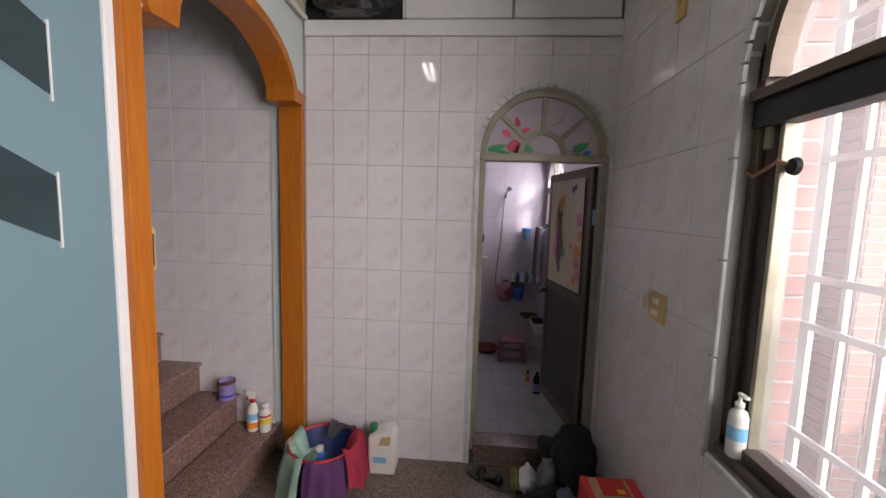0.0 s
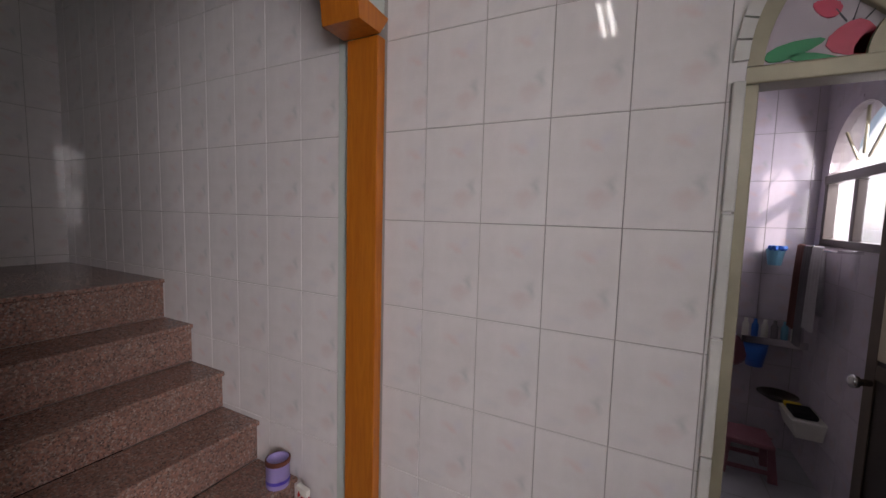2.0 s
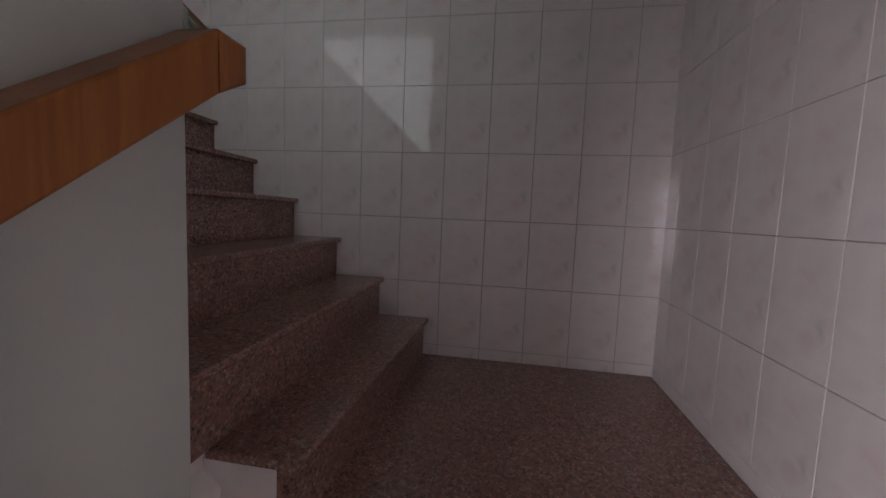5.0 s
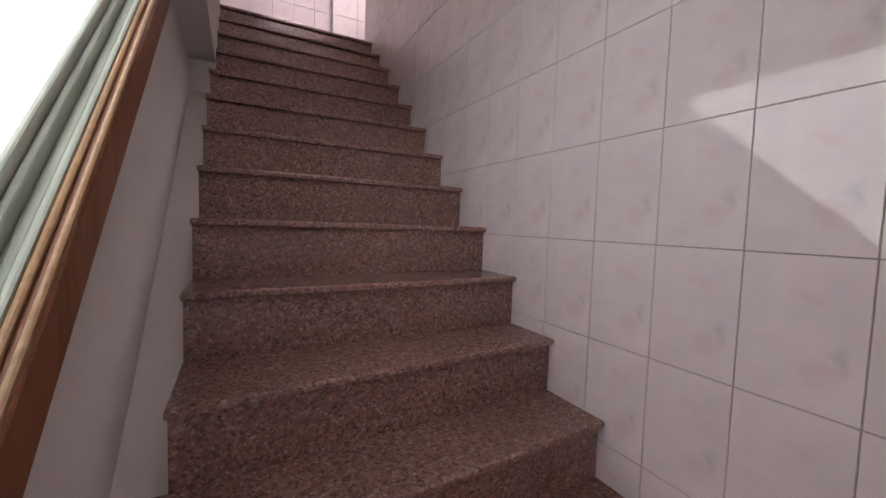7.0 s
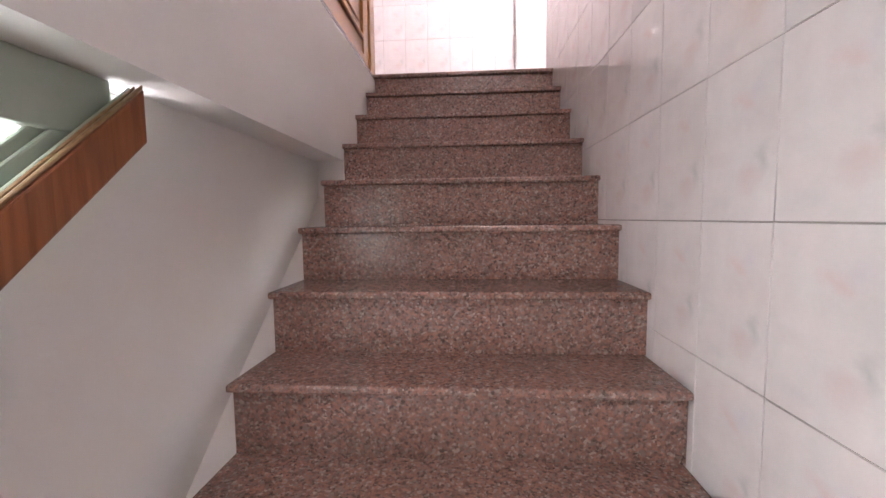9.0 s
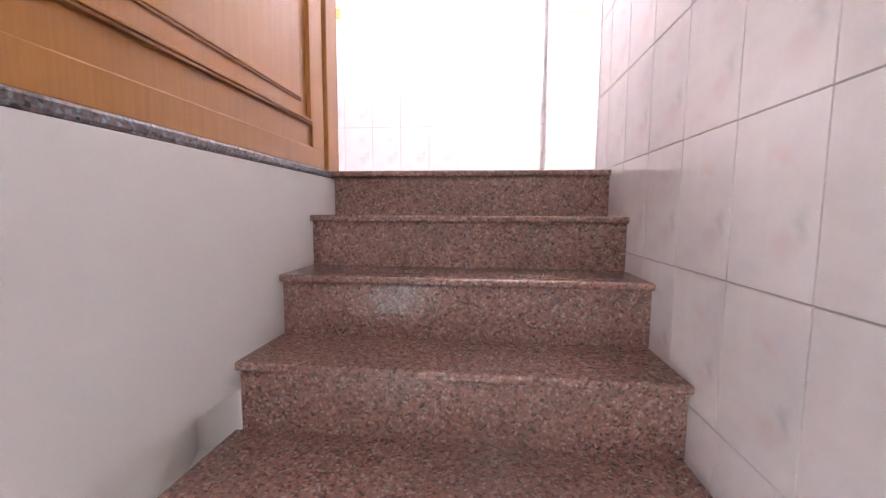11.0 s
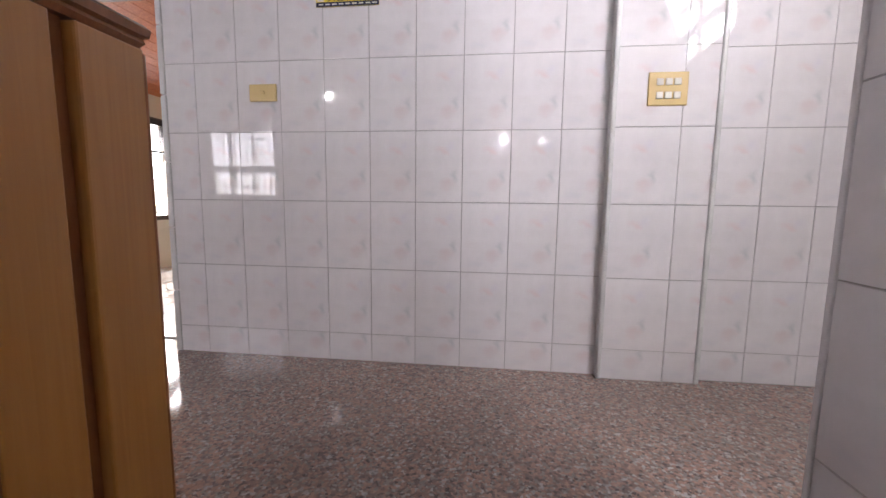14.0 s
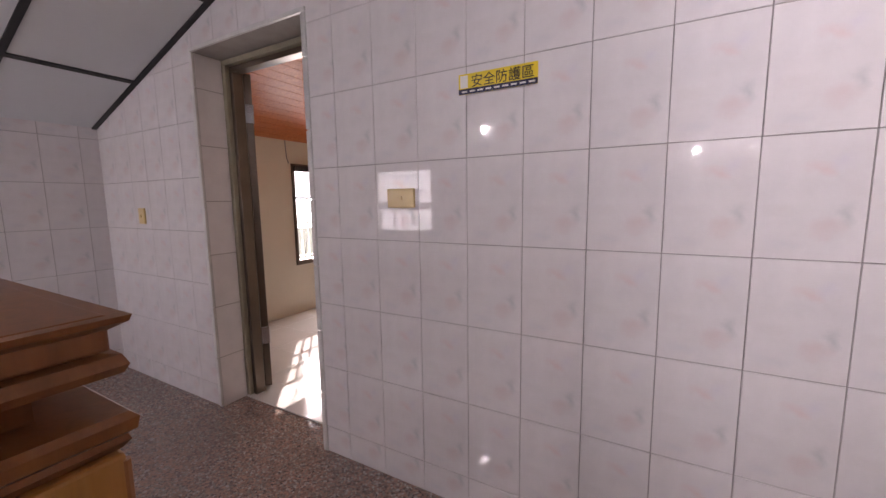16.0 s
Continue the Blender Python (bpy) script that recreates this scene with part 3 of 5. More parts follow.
def hall_ceiling():
    c = empty("ceiling_hall", (0, 0, 0), "sloping ceiling of pale panels in a black grid", "ceiling", kind="structure")
    zf = lambda x: 6.016 - 0.325 * x
    bm = bmesh.new()
    prism([(1.5, zf(1.5)), (-3.7, zf(-3.7)), (-3.7, zf(-3.7) + 0.06), (1.5, zf(1.5) + 0.06)], XZ, YU, -2.315, bm=bm)
    for x in (1.49, 0.80, 0.0, -0.8, -1.6, -2.4, -3.2):
        prism([(x, zf(x) + 0.001), (x - 0.028, zf(x - 0.028) + 0.001), (x - 0.028, zf(x - 0.028) - 0.008), (x, zf(x) - 0.008)], XZ, YU + 0.001, -2.32, bm=bm)
    for y in (YU + 0.001, -4.75, -4.14, -3.5):
        prism([(1.49, zf(1.49) - 0.009), (-3.69, zf(-3.69) - 0.009), (-3.69, zf(-3.69)), (1.49, zf(1.49))], XZ, y, y + 0.03, bm=bm)
    c2 = new("ceiling_hall", mesh_of("ceiling_hall", bm, [PANEL, GRID]))
    for p in c2.data.polygons:
        if p.index >= 6:
            p.material_index = 1
    bpy.data.objects.remove(c)
    return tagged(c2, "sloping ceiling of pale panels in a black grid", "ceiling", kind="structure")


hall_ceiling()


def room_two():
    structure("floor_room", box(-2.0, 1.37, -9.0, YU - 0.24, Z2 - 0.1, Z2 + 0.006), FLOORTILE2, "glossy pale tiled floor of the bright room")
    bm = box(1.37, 1.5, -6.86, YU - 0.24, Z2, 6.0)
    box(1.37, 1.5, -9.0, -7.62, Z2, 6.0, bm=bm)
    box(1.37, 1.5, -7.62, -6.86, Z2, 4.37, bm=bm)
    box(1.37, 1.5, -7.62, -6.86, 5.43, 6.0, bm=bm)
    structure("wall_room", bm, CREAM, "smooth cream painted wall of the bright room")
    structure("wall_room_far", box(-2.0, 1.45, -9.12, -9.0, Z2, 6.9), CREAM)
    structure("wall_room_west", box(-2.12, -2.0, -9.0, YU - 0.24, Z2, 6.9), CREAM)
    bm = bmesh.new()
    zc = lambda x: 5.66 + 0.28 * (1.37 - x)
    x = 1.37
    while x > -2.0:
        prism([(x, zc(x)), (x - 0.085, zc(x - 0.085)), (x - 0.085, zc(x - 0.085) + 0.02), (x, zc(x) + 0.02)], XZ, -9.0, YU - 0.24, bm=bm)
        x -= 0.09
    prism([(1.37, zc(1.37) + 0.02), (-2.0, zc(-2.0) + 0.02), (-2.0, zc(-2) + 0.06), (1.37, zc(1.37) + 0.06)], XZ, -9.0, YU - 0.24, bm=bm)
    structure("ceiling_room", bm, CEILWOOD, "orange cedar plank ceiling sloping over the bright room")


room_two()

# ---- bathroom shell ----


def bathroom():
    structure("floor_bath", box(0.3, 1.62, 0.14, 2.35, -0.1, 0.0), BATHFLOOR, "grey tiled bathroom floor")
    structure("threshold", box(DX0, DX1, 0.0, 0.14, 0.0, 0.12, 0.004), GRANITE_FLOOR, "granite threshold of the bathroom")
    far = structure("wall_bath_far", box(0.3, 1.72, 2.1, 2.2, 0.0, 2.9), GROUT)
    bm = box(1.6, 1.72, 0.14, 1.3, 0.0, 2.9)
    box(1.6, 1.72, 2.0, 2.1, 0.0, 2.9, bm=bm)
    box(1.6, 1.72, 1.3, 2.0, 0.0, 1.36, bm=bm)
    box(1.6, 1.72, 1.3, 2.0, 2.15, 2.9, bm=bm)
    east = structure("wall_bath_east", bm, GROUT)
    structure("wall_bath_west", box(0.2, 0.3, 0.14, 2.3, 0.0, 2.9), GROUT)
    structure("ceiling_bath", box(0.2, 1.72, 0.14, 2.4, 2.9, 2.98), WHITE)
    return far, east


WALL_BF, WALL_BE = bathroom()

# ---- fittings of the room ----
BLUEBAND = plain("blue_band", (0.2, 0.5, 0.7), 0.4)
PURPLE = plain("purple_cloth", (0.2, 0.07, 0.22), 0.85)
MINT = plain("mint_cloth", (0.5, 0.74, 0.62), 0.85)
REDCLOTH = plain("red_pink_cloth", (0.65, 0.06, 0.12), 0.8)
GREYCLOTH = plain("grey_cloth", (0.13, 0.13, 0.15), 0.85)
NAVY = plain("navy_plastic", (0.01, 0.025, 0.12), 0.35)
RED = plain("red_print", (0.62, 0.03, 0.03), 0.4)
CARD = plain("brown_cardboard", (0.48, 0.33, 0.18), 0.8)
PINKPL = plain("dusty_pink_plastic", (0.32, 0.13, 0.16), 0.4)
BLUEPL = plain("bright_blue_plastic", (0.03, 0.16, 0.6), 0.4)
LILAC = plain("lilac_label", (0.3, 0.24, 0.5), 0.45)
CHROME = plain("chrome", (0.7, 0.7, 0.7), 0.12, 1.0)
GREENCAP = plain("green_cap", (0.02, 0.16, 0.07), 0.4)
YELLOWPR = plain("yellow_print", (0.8, 0.6, 0.03), 0.45)
ORANGEPR = plain("orange_print", (0.8, 0.25, 0.03), 0.45)
LEAFGREEN = plain("leaf_green_paint", (0.02, 0.3, 0.12), 0.4)
PINKPETAL = plain("pink_petal_paint", (0.7, 0.08, 0.15), 0.4)
PALEPETAL = plain("magenta_petal_paint", (0.65, 0.22, 0.4), 0.5)
ORANGEPETAL = plain("orange_petal_paint", (0.7, 0.3, 0.1), 0.5)
POSTER = plain("cream_poster", (0.66, 0.55, 0.42), 0.45, vary=0.05)
MILKGLASS = plain("milky_glass", (0.56, 0.5, 0.56), 0.08, vary=0.06)
PLASTICBAG = plain("black_plastic_bag", (0.012, 0.012, 0.013), 0.15, vary=0.3, relief=0.6, scale=25)
CABLE = plain("brown_cable", (0.25, 0.12, 0.06), 0.4)
WHITEFRAME = plain("white_grille_paint", (0.7, 0.68, 0.66), 0.5)
TOWELBROWN = plain("brown_towel", (0.2, 0.09, 0.08), 0.9)
TOWELGREY = plain("grey_towel", (0.22, 0.2, 0.22), 0.9)
TOWELWHITE = plain("white_towel", (0.6, 0.58, 0.6), 0.9)


def door_bath():
    d = empty("door_bathroom", (0, 0, 0), "olive aluminium arched door frame with painted fanlight", "door", kind="structure")
    x0, x1 = 0.853, 1.512
    part("frame", box(x0 - 0.018, x0 + 0.014, 0.035, 0.105, 0.12, 1.80, 0.003), ALU_LIGHT, d)
    part("frame", box(x1, x1 + 0.022, 0.035, 0.105, 0.12, 1.80, 0.003), ALU_LIGHT, d)
    part("transom", box(x0 - 0.018, x1 + 0.022, 0.03, 0.11, 1.80, 1.84, 0.004), ALU_LIGHT, d)
    cx, cz = (x0 + x1) / 2, 1.84
    R = (x1 - x0) / 2 + 0.018

    def ring(r0, r1, ya, yb, name, mat, parent, n=28):
        o, i = arc(cx, cz, r1, 0, 180, n), arc(cx, cz, r0, 0, 180, n)
        bm = bmesh.new()
        loops = [[bm.verts.new(p) for p in ((a[0], ya, a[1]), (a[0], yb, a[1]), (b[0], yb, b[1]), (b[0], ya, b[1]))] for a, b in zip(o, i)]
        for l0, l1 in zip(loops, loops[1:]):
            for k in range(4):
                bm.faces.new((l0[k], l0[(k + 1) % 4], l1[(k + 1) % 4], l1[k]))
        bm.faces.new(loops[0])
        bm.faces.new(loops[-1][::-1])
        part(name, bm, mat, parent)
    ring(R - 0.035, R, 0.03, 0.105, "arch_frame", ALU_LIGHT, d)
    ring(0.105, 0.135, 0.045, 0.08, "inner_arch", ALU_LIGHT, d)
    for a in (42, 90, 138):
        ca, sa = math.cos(radians(a)), math.sin(radians(a))
        w = 0.013
        p = [(cx + 0.13 * ca - w * sa, cz + 0.13 * sa + w * ca), (cx + 0.13 * ca + w * sa, cz + 0.13 * sa - w * ca),
             (cx + (R - 0.03) * ca + w * sa, cz + (R - 0.03) * sa - w * ca), (cx + (R - 0.03) * ca - w * sa, cz + (R - 0.03) * sa + w * ca)]
        part("spoke", prism(p, XZ, 0.045, 0.08, 0.003), ALU_LIGHT, d)
    part("pane", prism(arc(cx, cz, R - 0.02, 0, 180, 28), XZ, 0.06, 0.066), MILKGLASS, d)

    def petal(px, pz, ang, ln, wd, mat, name="painted_leaf"):
        pts = []
        for k in range(12):
            t = k / 12 * 2 * math.pi
            u, v = ln / 2 * math.cos(t), wd / 2 * math.sin(t) * (1 - 0.35 * math.cos(t))
            pts.append((px + u * math.cos(radians(ang)) - v * math.sin(radians(ang)), pz + u * math.sin(radians(ang)) + v * math.cos(radians(ang))))
        part(name, prism(pts, XZ, 0.0575, 0.0605), mat, d)
    petal(cx - 0.255, cz + 0.035, 15, 0.11, 0.035, LEAFGREEN)
    petal(cx - 0.22, cz + 0.012, -10, 0.09, 0.02, LEAFGREEN)
    petal(cx - 0.155, cz + 0.045, 80, 0.075, 0.085, PINKPETAL, "painted_flower")
    petal(cx - 0.125, cz + 0.03, 100, 0.05, 0.06, PINKPETAL, "painted_flower")
    petal(cx - 0.205, cz + 0.115, 150, 0.055, 0.035, PINKPETAL, "painted_flower")
    petal(cx - 0.145, cz + 0.18, 110, 0.055, 0.028, PINKPETAL, "painted_flower")
    petal(cx - 0.095, cz + 0.135, 20, 0.05, 0.025, PINKPETAL, "painted_flower")
    petal(cx - 0.075, cz + 0.03, -30, 0.06, 0.04, LEAFGREEN)
    petal(cx + 0.215, cz + 0.045, 25, 0.09, 0.045, LEAFGREEN)
    petal(cx + 0.25, cz + 0.015, 15, 0.05, 0.025, BLUEPL)
    for pts in ([(-0.16, 0.08), (-0.15, 0.13), (-0.12, 0.15)], [(-0.17, 0.08), (-0.19, 0.11)], [(-0.14, 0.08), (-0.11, 0.12), (-0.09, 0.13)],
                [(0.04, 0.15), (0.09, 0.18), (0.13, 0.26)], [(0.12, 0.03), (0.17, 0.02), (0.2, 0.04)], [(0.25, 0.06), (0.27, 0.12)]):
        part("painted_stem", tube([(cx + a, 0.0585, cz + b) for a, b in pts], 0.0016, 6), GREYCLOTH, d)
    # strike side details
    for z in (1.45, 0.4):
        part("hinge", box(x1 - 0.012, x1 + 0.004, 0.1, 0.112, z, z + 0.09, 0.002), BLUEBAND if z > 1 else ALU, d)
    # tile edging round the opening
    z = 0.0
    while z < 1.78:
        part("edging", box(x0 - 0.044, x0 - 0.0185, -0.012, 0.03, z + 0.002, min(z + 0.3, 1.84) - 0.002, 0.004), GROUT_LIGHT, d)
        z += 0.3
    n = 24
    for k in range(n):
        a0, a1 = 180 * k / n + 0.35, 180 * (k + 1) / n - 0.35
        pts = arc(cx, cz, R + 0.028, a0, a1, 3) + arc(cx, cz, R, a1, a0, 3)
        part("edging", prism(pts, XZ, -0.012, 0.03), GROUT_LIGHT, d)
    return d


door_bath()


def bath_leaf():
    e = empty("bathroom_door", (1.508, 0.112, 0.135), "dark brown metal bathroom door standing open with a flowered poster", "door")
    e.matrix_world = pose(1.508, 0.112, 0.135, 0, 0, 99.5)
    L, H = 0.665, 1.655
    part("leaf", box(0, L, -0.014, 0.014, 0, H, 0.003), DARKBROWN, e)
    for a in ((0, 0.05, 0, H), (L - 0.05, L, 0, H), (0.05, L - 0.05, H - 0.07, H), (0.05, L - 0.05, 0.0, 0.08), (0.05, L - 0.05, 0.82, 0.87)):
        part("stile", box(a[0], a[1], 0.0145, 0.02, a[2], a[3], 0.002), ALU, e)
    part("poster", box(0.09, L - 0.055, 0.0205, 0.0225, 0.89, 1.60), POSTER, e, "cream poster with painted flowers and a bird")

    def blob(cx, cz, rx, rz, mat, seed, turn=0):
        rnd = random.Random(seed)
        pts = []
        for k in range(18):
            t = 2 * math.pi * k / 18
            q = 1 + rnd.uniform(-0.28, 0.28)
            u, v = rx * q * math.cos(t), rz * q * math.sin(t)
            pts.append((cx + u * math.cos(turn) - v * math.sin(turn), cz + u * math.sin(turn) + v * math.cos(turn)))
        part("painted_shape", prism(pts, XZ, 0.0226, 0.0236 + 0.0003 * (seed % 5)), mat, e)
    blob(0.44, 1.25, 0.055, 0.20, plain("dark_plumage", (0.07, 0.03, 0.035), 0.5, vary=0.8, scale=60), 3, -0.08)
    blob(0.42, 1.45, 0.05, 0.05, ORANGEPETAL, 4)
    blob(0.44, 1.06, 0.03, 0.09, GREYCLOTH, 6, -0.3)
    blob(0.36, 1.12, 0.035, 0.04, LEAFGREEN, 7)
    blob(0.49, 1.30, 0.03, 0.06, ORANGEPETAL, 8)
    blob(0.495, 1.18, 0.03, 0.06, PALEPETAL, 9)
    for i, (a, b, r, m) in enumerate(((0.135, 1.34, 0.04, PALEPETAL), (0.12, 1.24, 0.03, ORANGEPETAL), (0.15, 1.14, 0.045, ORANGEPETAL), (0.14, 1.06, 0.035, PALEPETAL),
                                     (0.12, 0.99, 0.03, PALEPETAL), (0.17, 0.96, 0.025, ORANGEPETAL), (0.24, 1.17, 0.02, PALEPETAL), (0.5, 1.1, 0.025, PALEPETAL))):
        blob(a, b, r, r * 1.05, m, 20 + i)
    blob(0.25, 1.53, 0.018, 0.02, BLUEPL, 41)
    blob(0.21, 1.545, 0.02, 0.016, plain("brown_wing_paint", (0.2, 0.05, 0.03), 0.5), 42)
    k = lathe([(0.012, 0), (0.012, 0.03), (0.022, 0.04), (0.024, 0.055), (0.012, 0.064)], 16)
    bmesh.ops.rotate(k, verts=k.verts, cent=(0, 0, 0), matrix=Matrix.Rotation(radians(-90), 3, "X"))
    bmesh.ops.translate(k, verts=k.verts, vec=(L - 0.035, 0.018, 0.80))
    part("knob", k, CHROME, e, "round chrome knob", smooth=True)
    return e


bath_leaf()


def plate(name, at, w, h, facing, rows, cols, label, mat=None):
    """A wall plate whose back is at `at`; facing is its turn about z (0 faces -y)."""
    e = empty(name, at, label, "switch", turn=facing)
    part("cover", box(-w / 2, w / 2, -0.012, 0, -h / 2, h / 2, 0.004), mat or SWITCH, e)
    for r in range(rows):
        for c in range(cols):
            x = (c - (cols - 1) / 2) * w * 0.22
            z = (r - (rows - 1) / 2) * -h * 0.4
            part("button", box(x - w * 0.085, x + w * 0.085, -0.018, -0.0125, z - h * 0.1, z + h * 0.1, 0.002), SWITCHWHITE if rows * cols > 1 else SWITCH, e)
    return e


plate("light_switch", (-2.79, YU + 0.032, 5.017), 0.145, 0.125, 180, 2, 3, "yellow six gang light switch on white tiles")
plate("wall_socket", (-1.125, YU + 0.003, 5.043), 0.125, 0.073, 180, 1, 1, "yellow blank socket plate on white tiles")
plate("wall_socket", (0.90, YU + 0.003, 4.96), 0.075, 0.1, 180, 1, 1, "small yellowed socket plate beside the doorway")
plate("wall_socket", (XR - 0.003, -0.63, 1.155), 0.13, 0.12, -90, 2, 2, "yellowed double power socket on the tiled wall")
plate("wall_socket", (XR - 0.003, -0.62, 2.31), 0.07, 0.12, -90, 1, 1, "yellowed blank plate high on the tiled wall")
part("socket_plug", box(XR - 0.05, XR - 0.022, -0.59, -0.565, 1.14, 1.19, 0.004), SWITCHWHITE, None, "pale plug pushed into the double socket", category="plug")


def jamb():
    j = empty("door_jamb", (0, 0, 0), "worn cream painted stepped jamb behind the arch casing", "jamb", kind="structure")
    part("jamb_board", box(-0.20, -0.197, -1.235, -1.09, 0, 2.04), CREAMPAINT, j)
    part("jamb_board", box(-0.27, -0.205, -1.20, -1.075, 0, 2.04, 0.004), CREAMPAINT, j)
    part("jamb_board", box(-0.42, -0.275, -1.22, -0.985, 0, 2.12, 0.004), CREAMPAINT, j)


jamb()
JAMB_SWITCH = plate("light_switch", (-0.2745, -1.04, 1.36), 0.05, 0.145, 90, 1, 1, "yellow framed dark light switch on the cream jamb")
part("frame_box", box(-0.025, 0.025, -0.045, -0.0125, -0.0725, 0.0725, 0.006), SWITCH, JAMB_SWITCH)
part("dark_dial", box(-0.015, 0.012, -0.049, -0.0455, -0.052, 0.052, 0.002), DARKPANE, JAMB_SWITCH, "dark dial plate")
structure("pilaster", box(-0.365, -0.30, -0.012, -0.0005, 0.185, 5.1, 0.002), GREENWHITE, "narrow pale green plaster strip beside the arch post")


def blue_door():
    e = empty("panel_door", (-0.168, -1.30, 0.0), "pale blue door leaf with slanting dark panes and white edge", "door")
    e.matrix_world = pose(-0.165, -1.265, 0.02, 0, 0, -90)
    part("leaf", box(0.0, 0.9, -0.002, 0.03, 0, 2.45, 0.004), PALEBLUE, e)
    part("edge_strip", box(-0.035, -0.001, -0.006, 0.034, 0, 2.45, 0.006), WHITE, e, "white edge strip")
    for z in (1.888, 1.565):
        for q in range(1):
            part("pane", prism([(0.135, z - 0.02), (0.135, z - 0.165), (0.27, z - 0.10), (0.27, z + 0.05)], XZ, 0.0305, 0.034), DARKPANE, e, "slanting dark pane")
            part("pane_trim", prism([(0.13, z - 0.01), (0.13, z - 0.18), (0.1345, z - 0.18), (0.1345, z - 0.01)], XZ, 0.0305, 0.036), WHITE, e)
    return e


blue_door()


def lofts():
    structure("trim", box(-0.16, XR, -0.014, -0.0005, 2.455, 2.535, 0.003), WHITE, "white board under the wall cupboards")
    xs = [(0.405, 0.975), (0.985, 1.54)]
    for a, b in xs:
        c = empty("wall_cupboard", (0, 0, 0), "white painted high wall cupboard with a plain door", "cupboard", "wall cupboards")
        part("door", box(a + 0.002, b - 0.002, -0.022, -0.003, 2.54, 3.3, 0.003), WHITE, c)
        part("body", box(a, b, -0.0029, -0.0006, 2.54, 3.3), GREENWHITE, c)
    o = empty("open_compartment", (0, 0, 0), "open high wall compartment, its inner shade painted black", "cupboard")
    # flat black sheet: the shade inside the compartment is put into its colour
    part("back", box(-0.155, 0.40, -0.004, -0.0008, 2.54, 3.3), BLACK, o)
    part("rim", box(0.388, 0.403, -0.022, -0.0045, 2.54, 3.3, 0.002), WHITE, o)
    rnd = random.Random(5)
    bm = bmesh.new()
    bmesh.ops.create_icosphere(bm, subdivisions=4, radius=1.0)
    for v in bm.verts:
        n = noise.noise(v.co * 3.1) * 0.22 + noise.noise(v.co * 8) * 0.08
        v.co *= 1 + n
        v.co.x, v.co.y, v.co.z = 0.12 + v.co.x * 0.24, -0.06 + max(-0.9, min(0.55, v.co.y)) * 0.1, max(2.541, 2.70 + v.co.z * 0.19)
    part("plastic_bag", bm, PLASTICBAG, None, "crumpled shiny black plastic bag in the open compartment", smooth=False, category="bag")
    s = empty("side_cupboard", (0, 0, 0), "beige open cupboard door over the arch wall", "cupboard")
    part("door", box(-0.172, -0.15, -1.6, -0.03, 2.53, 3.2, 0.003), CREAMPAINT, s)
    part("rim", box(-0.149, -0.138, -1.6, -0.02, 2.53, 2.55, 0.003), WHITE, s)
    part("hinge", box(-0.149, -0.13, -0.06, -0.035, 2.6, 2.66, 0.003), CHROME, s)


lofts()


def ground_window():
    a, b, s, t = -1.01, -2.75, 0.79, 1.80
    w = empty("window_ground", (0, 0, 0), "arched bronze aluminium window with a black transom bar", "window", kind="structure")
    xa, xb = XR + 0.03, XR + 0.09
    part("window_frame", box(xa, xb, a - 0.032, a, s + 0.03, 2.0, 0.003), ALU, w)
    part("window_frame", box(xa + 0.02, xb + 0.01, a - 0.075, a - 0.033, s + 0.04, t, 0.003), DARKBROWN, w)
    part("window_frame", box(xa + 0.02, xb + 0.01, a - 0.092, a - 0.076, s + 0.05, t, 0.003), ALU_LIGHT, w)
    part("window_frame", box(xa - 0.015, xb, b, a, s, s + 0.035, 0.003), ALU, w)
    part("window_frame", box(xa, xb + 0.01, b, a, s + 0.036, s + 0.07, 0.003), DARKBROWN, w)
    part("transom", box(xa - 0.02, xb, b, a, t + 0.045, t + 0.075, 0.004), ALU, w)
    part("transom", box(xa - 0.005, xb, b, a - 0.002, t - 0.03, t + 0.044, 0.003), GRID, w)
    part("window_frame", box(xa, xb, b, b + 0.03, s + 0.03, 2.0, 0.003), ALU, w)
    c, r, rr = (a + b) / 2, abs(b - a) / 2, 0.62
    for off, mat, d in ((0.0, CREAMPAINT, 0.0), (0.03, ALU, 0.01)):
        bm = bmesh.new()
        loops = []
        for k in range(0, 37):
            g = radians(k * 5)
            p0 = (c - (r - off) * math.cos(g), 1.9 + (rr - off) * math.sin(g))
            p1 = (c - (r - off - 0.028) * math.cos(g), 1.9 + (rr - off - 0.028) * math.sin(g))
            loops.append([bm.verts.new(q) for q in ((xa - d, *p0), (xb, *p0), (xb, *p1), (xa - d, *p1))])
        for l0, l1 in zip(loops, loops[1:]):
            for k in range(4):
                bm.faces.new((l0[k], l0[(k + 1) % 4], l1[(k + 1) % 4], l1[k]))
        part("arch_frame", bm, mat, w)
    pane = part("pane", box(xb - 0.015, xb - 0.010, b, a, s + 0.04, 2.5), FILM, w)
    pane.visible_shadow = False
    # tile edging round the opening
    z = 0.49
    for z in (0.79, 1.09, 1.39, 1.69):
        part("edging", box(XR - 0.012, XR + 0.03, a + 0.0005, a + 0.028, z + 0.002, z + 0.298 if z < 1.6 else 1.90, 0.005), GROUT_LIGHT, w)
    y = a
    while y > b:
        part("edging", box(XR - 0.012, XR + 0.028, y - 0.198, y - 0.002, s - 0.03, s - 0.001, 0.005), GROUT_LIGHT, w)
        y -= 0.2
    for k in range(0, 36):
        g0, g1 = radians(k * 5 + 0.4), radians(k * 5 + 4.6)
        pts = [(c - (r + o) * math.cos(g), 1.9 + (rr + o) * math.sin(g)) for o, g in ((0.0, g0), (0.028, g0), (0.028, g1), (0.0, g1))]
        part("edging", prism(pts, YZ, XR - 0.012, XR + 0.03), GROUT_LIGHT, w)
    return w


ground_window()


